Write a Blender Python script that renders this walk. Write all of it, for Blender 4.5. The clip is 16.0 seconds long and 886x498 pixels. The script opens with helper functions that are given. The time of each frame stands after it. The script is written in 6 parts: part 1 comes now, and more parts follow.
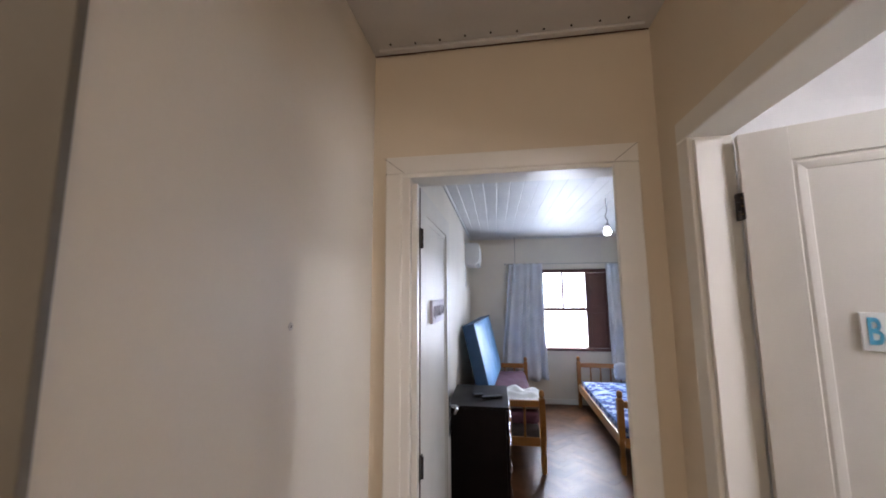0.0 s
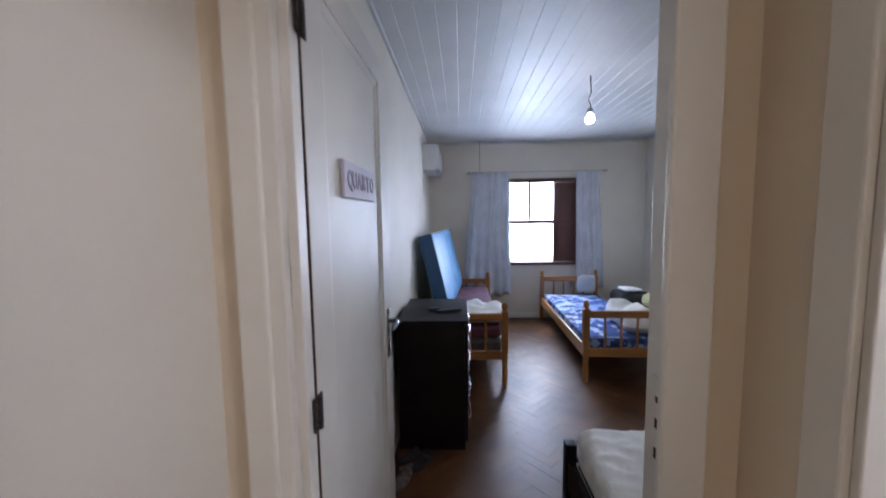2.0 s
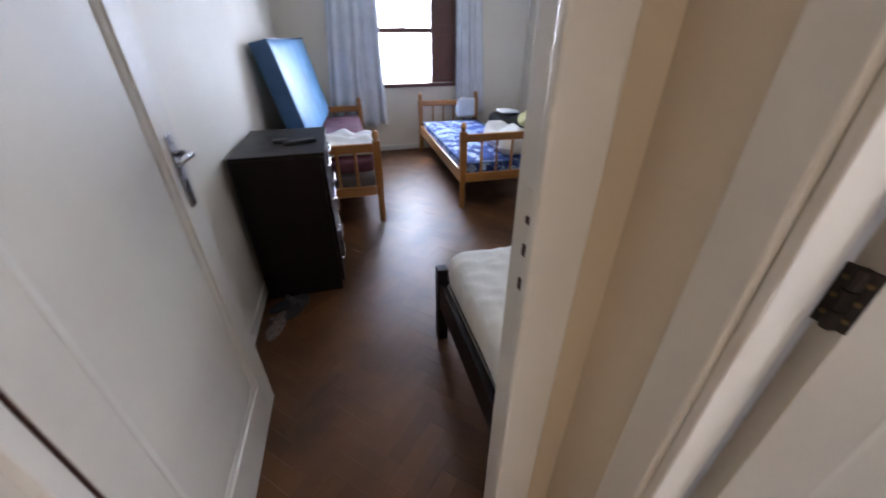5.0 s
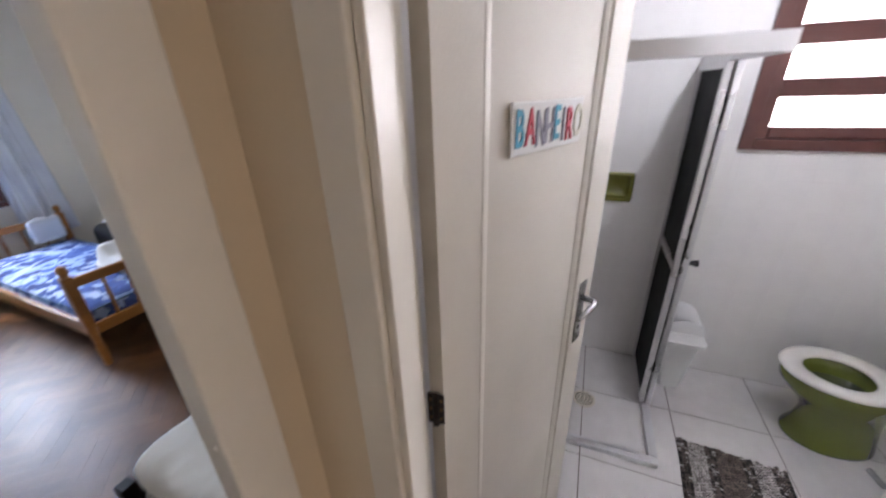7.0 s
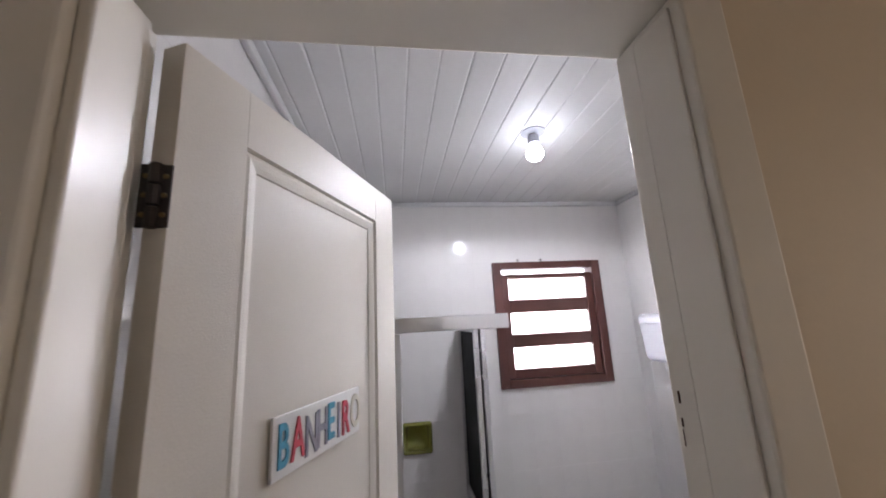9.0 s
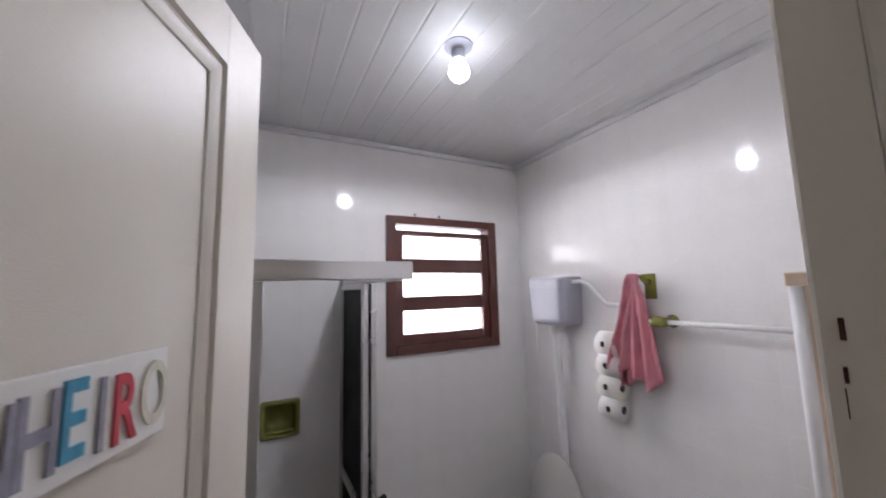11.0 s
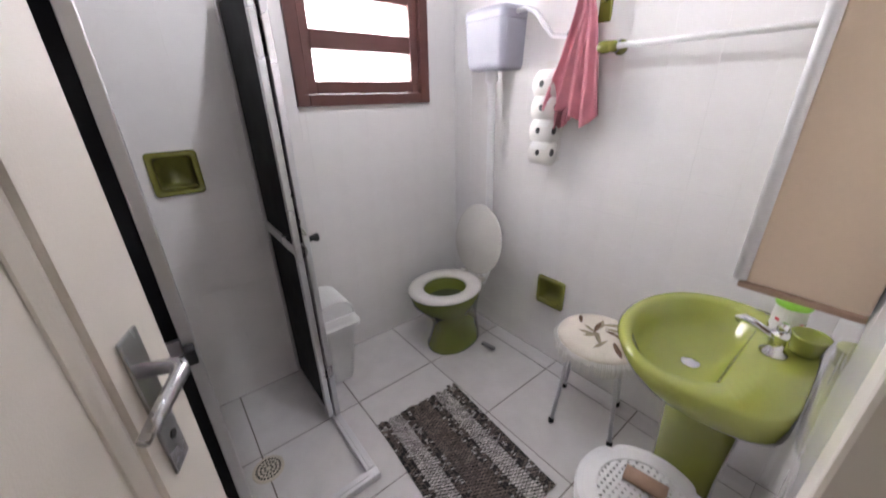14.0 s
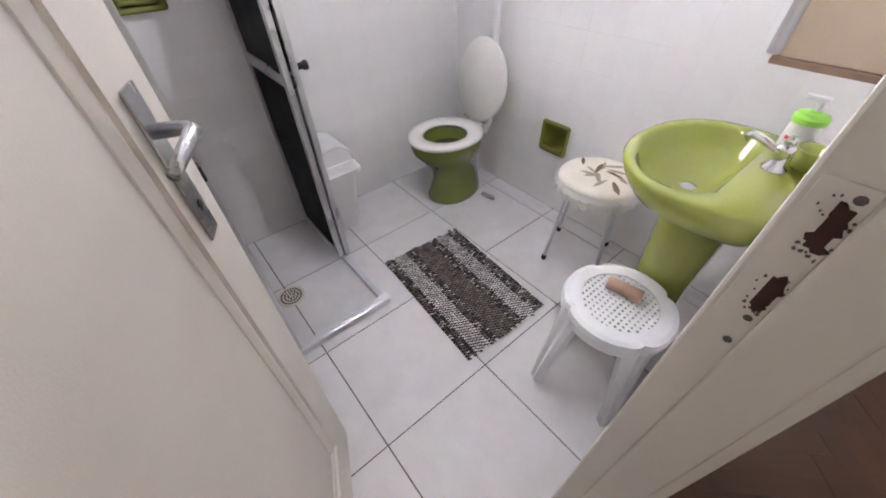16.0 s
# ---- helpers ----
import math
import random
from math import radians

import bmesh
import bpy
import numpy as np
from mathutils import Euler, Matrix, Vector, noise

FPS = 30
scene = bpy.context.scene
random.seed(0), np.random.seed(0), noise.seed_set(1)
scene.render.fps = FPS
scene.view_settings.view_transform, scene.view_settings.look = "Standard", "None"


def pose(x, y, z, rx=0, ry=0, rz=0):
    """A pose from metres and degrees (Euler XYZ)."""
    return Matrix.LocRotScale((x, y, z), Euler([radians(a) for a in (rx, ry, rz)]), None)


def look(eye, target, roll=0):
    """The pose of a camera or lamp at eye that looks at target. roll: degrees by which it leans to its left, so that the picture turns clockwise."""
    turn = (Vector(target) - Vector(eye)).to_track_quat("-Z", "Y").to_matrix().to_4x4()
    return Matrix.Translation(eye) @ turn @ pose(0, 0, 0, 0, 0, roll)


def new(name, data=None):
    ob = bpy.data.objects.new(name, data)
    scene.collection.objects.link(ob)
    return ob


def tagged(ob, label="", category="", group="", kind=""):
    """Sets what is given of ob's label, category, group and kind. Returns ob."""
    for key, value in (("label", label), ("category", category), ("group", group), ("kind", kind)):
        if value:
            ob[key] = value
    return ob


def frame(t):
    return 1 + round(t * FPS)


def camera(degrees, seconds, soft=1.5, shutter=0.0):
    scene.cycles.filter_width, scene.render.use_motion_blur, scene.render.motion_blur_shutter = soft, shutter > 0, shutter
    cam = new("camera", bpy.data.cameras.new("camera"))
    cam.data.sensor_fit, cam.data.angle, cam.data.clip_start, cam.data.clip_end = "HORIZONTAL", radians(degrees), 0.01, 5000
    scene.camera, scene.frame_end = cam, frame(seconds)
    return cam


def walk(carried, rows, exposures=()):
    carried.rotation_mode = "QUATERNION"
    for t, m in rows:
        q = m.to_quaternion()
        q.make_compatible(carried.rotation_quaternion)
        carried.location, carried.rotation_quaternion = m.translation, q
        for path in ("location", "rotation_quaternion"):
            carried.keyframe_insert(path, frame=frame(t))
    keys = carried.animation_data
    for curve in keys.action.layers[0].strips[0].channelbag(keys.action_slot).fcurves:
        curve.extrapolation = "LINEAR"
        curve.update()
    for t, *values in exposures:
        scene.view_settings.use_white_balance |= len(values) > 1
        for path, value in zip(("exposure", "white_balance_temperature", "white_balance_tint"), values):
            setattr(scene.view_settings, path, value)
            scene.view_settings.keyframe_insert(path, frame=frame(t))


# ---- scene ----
cam = camera(102.3, 16.0, soft=1.8, shutter=0.4)
PATH = [
    (0, (0.21, 0.455, 1.683), (-0.078, 2.42, 1.926), -0.4),
    (0.5, (0.19, 0.598, 1.67), (-0.095, 2.553, 1.983), -0.1),
    (1, (0.152, 0.75, 1.611), (-0.086, 2.715, 1.9), 0.1),
    (1.5, (0.172, 0.877, 1.556), (0.009, 2.868, 1.642), -0.0),
    (2, (0.246, 1.036, 1.49), (0.144, 3.026, 1.317), -0.9),
    (2.5, (0.273, 1.135, 1.435), (0.189, 3.086, 1.002), -1.1),
    (3, (0.289, 1.272, 1.380), (0.215, 3.149, 0.695), -1.9),
    (3.2, (0.289, 1.296, 1.390), (0.214, 3.138, 0.622), -2.0),
    (5.5, (0.411, 1.328, 1.343), (1.217, 2.781, 0.229), -0.7),
    (6, (0.402, 1.282, 1.452), (1.592, 2.399, 0.296), -2.1),
    (6.5, (0.420, 1.312, 1.576), (1.868, 2.178, 0.501), -2.2),
    (7, (0.428, 1.291, 1.654), (2.115, 1.992, 0.839), -1.9),
    (7.5, (0.401, 1.268, 1.708), (2.31, 1.681, 1.279), -2.5),
    (8, (0.38, 1.25, 1.747), (2.373, 1.407, 1.67), -2.1),
    (8.5, (0.388, 1.247, 1.771), (2.373, 1.156, 1.999), -2.1),
    (8.7, (0.411, 1.241, 1.766), (2.379, 1.065, 2.079), -2.5),
    (10.8, (0.747, 1.234, 1.694), (2.563, 0.443, 1.965), -1.2),
    (11, (0.777, 1.232, 1.684), (2.544, 0.323, 1.914), -1.4),
    (11.5, (0.822, 1.226, 1.643), (2.442, 0.062, 1.782), -1.2),
    (12, (0.855, 1.212, 1.601), (2.419, -0.034, 1.652), -1.0),
    (12.5, (0.877, 1.198, 1.55), (2.419, -0.072, 1.455), -1.1),
    (13, (0.892, 1.188, 1.488), (2.416, -0.073, 1.189), -1.1),
    (13.5, (0.916, 1.196, 1.444), (2.402, -0.02, 0.883), -1.1),
    (14, (0.913, 1.194, 1.386), (2.347, 0.05, 0.59), -1.1),
    (14.5, (0.903, 1.206, 1.336), (2.249, 0.138, 0.312), -1.4),
    (15, (0.893, 1.238, 1.303), (2.156, 0.218, 0.135), -1.2),
    (15.5, (0.879, 1.24, 1.284), (2.063, 0.283, -0.013), -1.3),
    (16, (0.873, 1.253, 1.28), (2.004, 0.353, -0.103), -1.6),
]
EXPOSURE = [(0, 0.2), (1.0, 0.22), (1.5, 0.15), (2.0, -0.05), (3.0, 0.2), (5.5, 0.6), (6.0, 0.83), (6.5, 0.65), (7.0, 0.3), (7.5, 0.1), (8.0, -0.07), (8.5, -0.18), (11.0, -0.68), (11.5, -0.80),
            (12.5, -0.74), (13.0, -0.4), (13.5, -0.16), (14.0, 0.2), (14.5, 0.36), (15.0, 0.46), (16, 0.70)]
walk(cam, [(t, look(eye, target, roll)) for t, eye, target, roll in PATH],
     exposures=[(t, e, 6300 if t < 0.3 else 5900 if t < 4 else 6200 if 10 < t < 11.2 or t < 9 or t > 15.2 else 6350, 18) for t, e in EXPOSURE])

# ---- world, sun and large lights ----
world = bpy.data.worlds.new("world")
scene.world = world
world.use_nodes = True
wn = world.node_tree.nodes
sky = wn.new("ShaderNodeTexSky")
sky.sky_type = "NISHITA"
sky.sun_disc = False
sky.sun_elevation, sky.sun_rotation = radians(48), radians(200)
wn["Background"].inputs["Strength"].default_value = 0.15
world.node_tree.links.new(sky.outputs[0], wn["Background"].inputs["Color"])


def lamp(name, kind, m, energy, color=(1, 1, 1), **props):
    data = bpy.data.lights.new(name, kind)
    data.energy, data.color = energy, color
    ob = new(name, data)
    ob.matrix_world = m
    if kind == "AREA":
        data.shape, data.size, data.size_y = "RECTANGLE", props["size"], props["size_y"]
    if kind == "POINT":
        data.shadow_soft_size = props["radius"]
    if kind == "SPOT":
        data.shadow_soft_size, data.spot_size, data.spot_blend = props["radius"], radians(props["cone"]), 0.25
    if kind == "SUN":
        data.angle = props["angle"]
    return ob


lamp("sun", "SUN", look((0, 0, 10), (2.5, -5.0, 0)), 3.0, (1, 0.95, 0.88), angle=radians(0.6))
lamp("bedroom_daylight", "AREA", look((1.27, 6.350, 1.45), (1.27, 3.5, 1.30)), 46, (0.70, 0.835, 1.0), size=0.62, size_y=1.12)
lamp("bathroom_daylight", "AREA", look((2.700, 0.27, 1.72), (1.5, 0.27, 1.62)), 21, (1.0, 0.97, 0.95), size=0.52, size_y=0.62)
lamp("bathroom_lamp", "SPOT", look((1.737, 0.662, 2.378), (1.737, 0.662, 0)), 26, (0.95, 0.97, 1.0), radius=0.03, cone=174)
lamp("bedroom_lamp", "SPOT", look((1.255, 3.938, 2.21), (1.255, 3.938, 0)), 6, (0.93, 0.96, 1.0), radius=0.03, cone=172)
# Fill lamp added out of view in the adjoining room, which has no window.
lamp("living_fill", "AREA", look((-1.4, 1.70, 1.5), (-1.2, -0.5, 1.2)), 46, (1.0, 0.90, 0.78), size=1.2, size_y=1.1)
# Unseen fill lamp, added to lift the hallway; the back wall has no window.
lamp("hallway_fill", "AREA", look((0.26, -1.36, 1.7), (0.26, 2.0, 1.7)), 7.5, (1.0, 0.87, 0.72), size=0.7, size_y=1.2)


# ---- materials ----
def material(name, color, rough=0.6, metal=0.0, var=0.08, scale=6.0, fine=90.0, bump=0.1, coat=0.0, spec=0.5, rnd=0.0, stretch=(1, 1, 1), color2=None):
    """Base colour varied at two scales, with fine relief; rnd varies it from object to object."""
    m = bpy.data.materials.new(name)
    m.use_nodes = True
    n, l = m.node_tree.nodes, m.node_tree.links
    b = n["Principled BSDF"]
    tc, mp = n.new("ShaderNodeTexCoord"), n.new("ShaderNodeMapping")
    mp.inputs["Scale"].default_value = stretch
    l.new(tc.outputs["Object"], mp.inputs[0])
    big, small = n.new("ShaderNodeTexNoise"), n.new("ShaderNodeTexNoise")
    big.inputs["Scale"].default_value, big.inputs["Detail"].default_value = scale, 5
    small.inputs["Scale"].default_value, small.inputs["Detail"].default_value = fine, 3
    l.new(mp.outputs[0], big.inputs[0]), l.new(mp.outputs[0], small.inputs[0])
    ramp = n.new("ShaderNodeMix")
    ramp.data_type = "RGBA"
    c2 = color2 or tuple(max(0, c * (1 - 2.2 * var)) for c in color)
    ramp.inputs[6].default_value, ramp.inputs[7].default_value = (*color, 1), (*c2, 1)
    mr = n.new("ShaderNodeMapRange")
    mr.inputs[1].default_value, mr.inputs[2].default_value = 0.35, 0.75
    l.new(big.outputs[0], mr.inputs[0]), l.new(mr.outputs[0], ramp.inputs[0])
    last = ramp.outputs[2]
    fm = n.new("ShaderNodeMix")
    fm.data_type, fm.blend_type = "RGBA", "MULTIPLY"
    fm.inputs[0].default_value = min(1, var * 2.5)
    l.new(last, fm.inputs[6]), l.new(small.outputs[0], fm.inputs[7])
    gain = n.new("ShaderNodeMix")
    gain.data_type = "RGBA"
    gain.inputs[0].default_value = 0.6
    l.new(fm.outputs[2], gain.inputs[6]), l.new(last, gain.inputs[7])
    last = gain.outputs[2]
    if rnd:
        oi, hsv, ms = n.new("ShaderNodeObjectInfo"), n.new("ShaderNodeHueSaturation"), n.new("ShaderNodeMapRange")
        geo, addn = n.new("ShaderNodeNewGeometry"), n.new("ShaderNodeMath")
        frac = n.new("ShaderNodeMath")
        frac.operation = "FRACT"
        l.new(oi.outputs["Random"], addn.inputs[0]), l.new(geo.outputs["Random Per Island"], addn.inputs[1])
        l.new(addn.outputs[0], frac.inputs[0])
        ms.inputs[3].default_value, ms.inputs[4].default_value = 1 - rnd, 1 + rnd
        l.new(frac.outputs[0], ms.inputs[0]), l.new(ms.outputs[0], hsv.inputs["Value"]), l.new(last, hsv.inputs["Color"])
        last = hsv.outputs[0]
    l.new(last, b.inputs["Base Color"])
    b.inputs["Metallic"].default_value, b.inputs["Coat Weight"].default_value = metal, coat
    b.inputs["Specular IOR Level"].default_value = spec
    b.inputs["Coat Roughness"].default_value = 0.06
    rr = n.new("ShaderNodeMapRange")
    rr.inputs[3].default_value, rr.inputs[4].default_value = max(0.02, rough - 0.08), min(1, rough + 0.08)
    l.new(big.outputs[0], rr.inputs[0]), l.new(rr.outputs[0], b.inputs["Roughness"])
    if bump:
        bp = n.new("ShaderNodeBump")
        bp.inputs["Strength"].default_value, bp.inputs["Distance"].default_value = bump * 0.5, 0.002
        l.new(small.outputs[0], bp.inputs["Height"]), l.new(bp.outputs[0], b.inputs["Normal"])
    return m


def glowing(name, color, strength):
    m = bpy.data.materials.new(name)
    m.use_nodes = True
    b = m.node_tree.nodes["Principled BSDF"]
    b.inputs["Base Color"].default_value = (*color, 1)
    b.inputs["Emission Color"].default_value, b.inputs["Emission Strength"].default_value = (*color, 1), strength
    return m


def glass(name, color=(1, 1, 1), rough=0.0, trans=1.0):
    m = bpy.data.materials.new(name)
    m.use_nodes = True
    b = m.node_tree.nodes["Principled BSDF"]
    b.inputs["Base Color"].default_value, b.inputs["Roughness"].default_value = (*color, 1), rough
    b.inputs["Transmission Weight"].default_value = trans
    return m


def checker_print(name, colors, scale, rough=0.85):
    """Printed cloth: blotches of a few colours."""
    m = material(name, colors[0], rough, var=0.05, bump=0.25, fine=240)
    n, l = m.node_tree.nodes, m.node_tree.links
    b = n["Principled BSDF"]
    tc, v, r = n.new("ShaderNodeTexCoord"), n.new("ShaderNodeTexVoronoi"), n.new("ShaderNodeValToRGB")
    v.inputs["Scale"].default_value = scale
    wob = n.new("ShaderNodeTexNoise")
    wob.inputs["Scale"].default_value = scale * 0.8
    mixv = n.new("ShaderNodeMix")
    mixv.data_type = "VECTOR"
    mixv.inputs[0].default_value = 0.12
    l.new(tc.outputs["Object"], wob.inputs[0]), l.new(tc.outputs["Object"], mixv.inputs[4]), l.new(wob.outputs["Color"], mixv.inputs[5])
    l.new(mixv.outputs[1], v.inputs["Vector"])
    r.color_ramp.interpolation = "CONSTANT"
    e = r.color_ramp.elements
    while len(e) < len(colors):
        e.new(0.5)
    for i, c in enumerate(colors):
        e[i].position, e[i].color = i / len(colors), (*c, 1)
    sep = n.new("ShaderNodeSeparateColor")
    l.new(v.outputs["Color"], sep.inputs[0]), l.new(sep.outputs[0], r.inputs[0]), l.new(r.outputs[0], b.inputs["Base Color"])
    return m


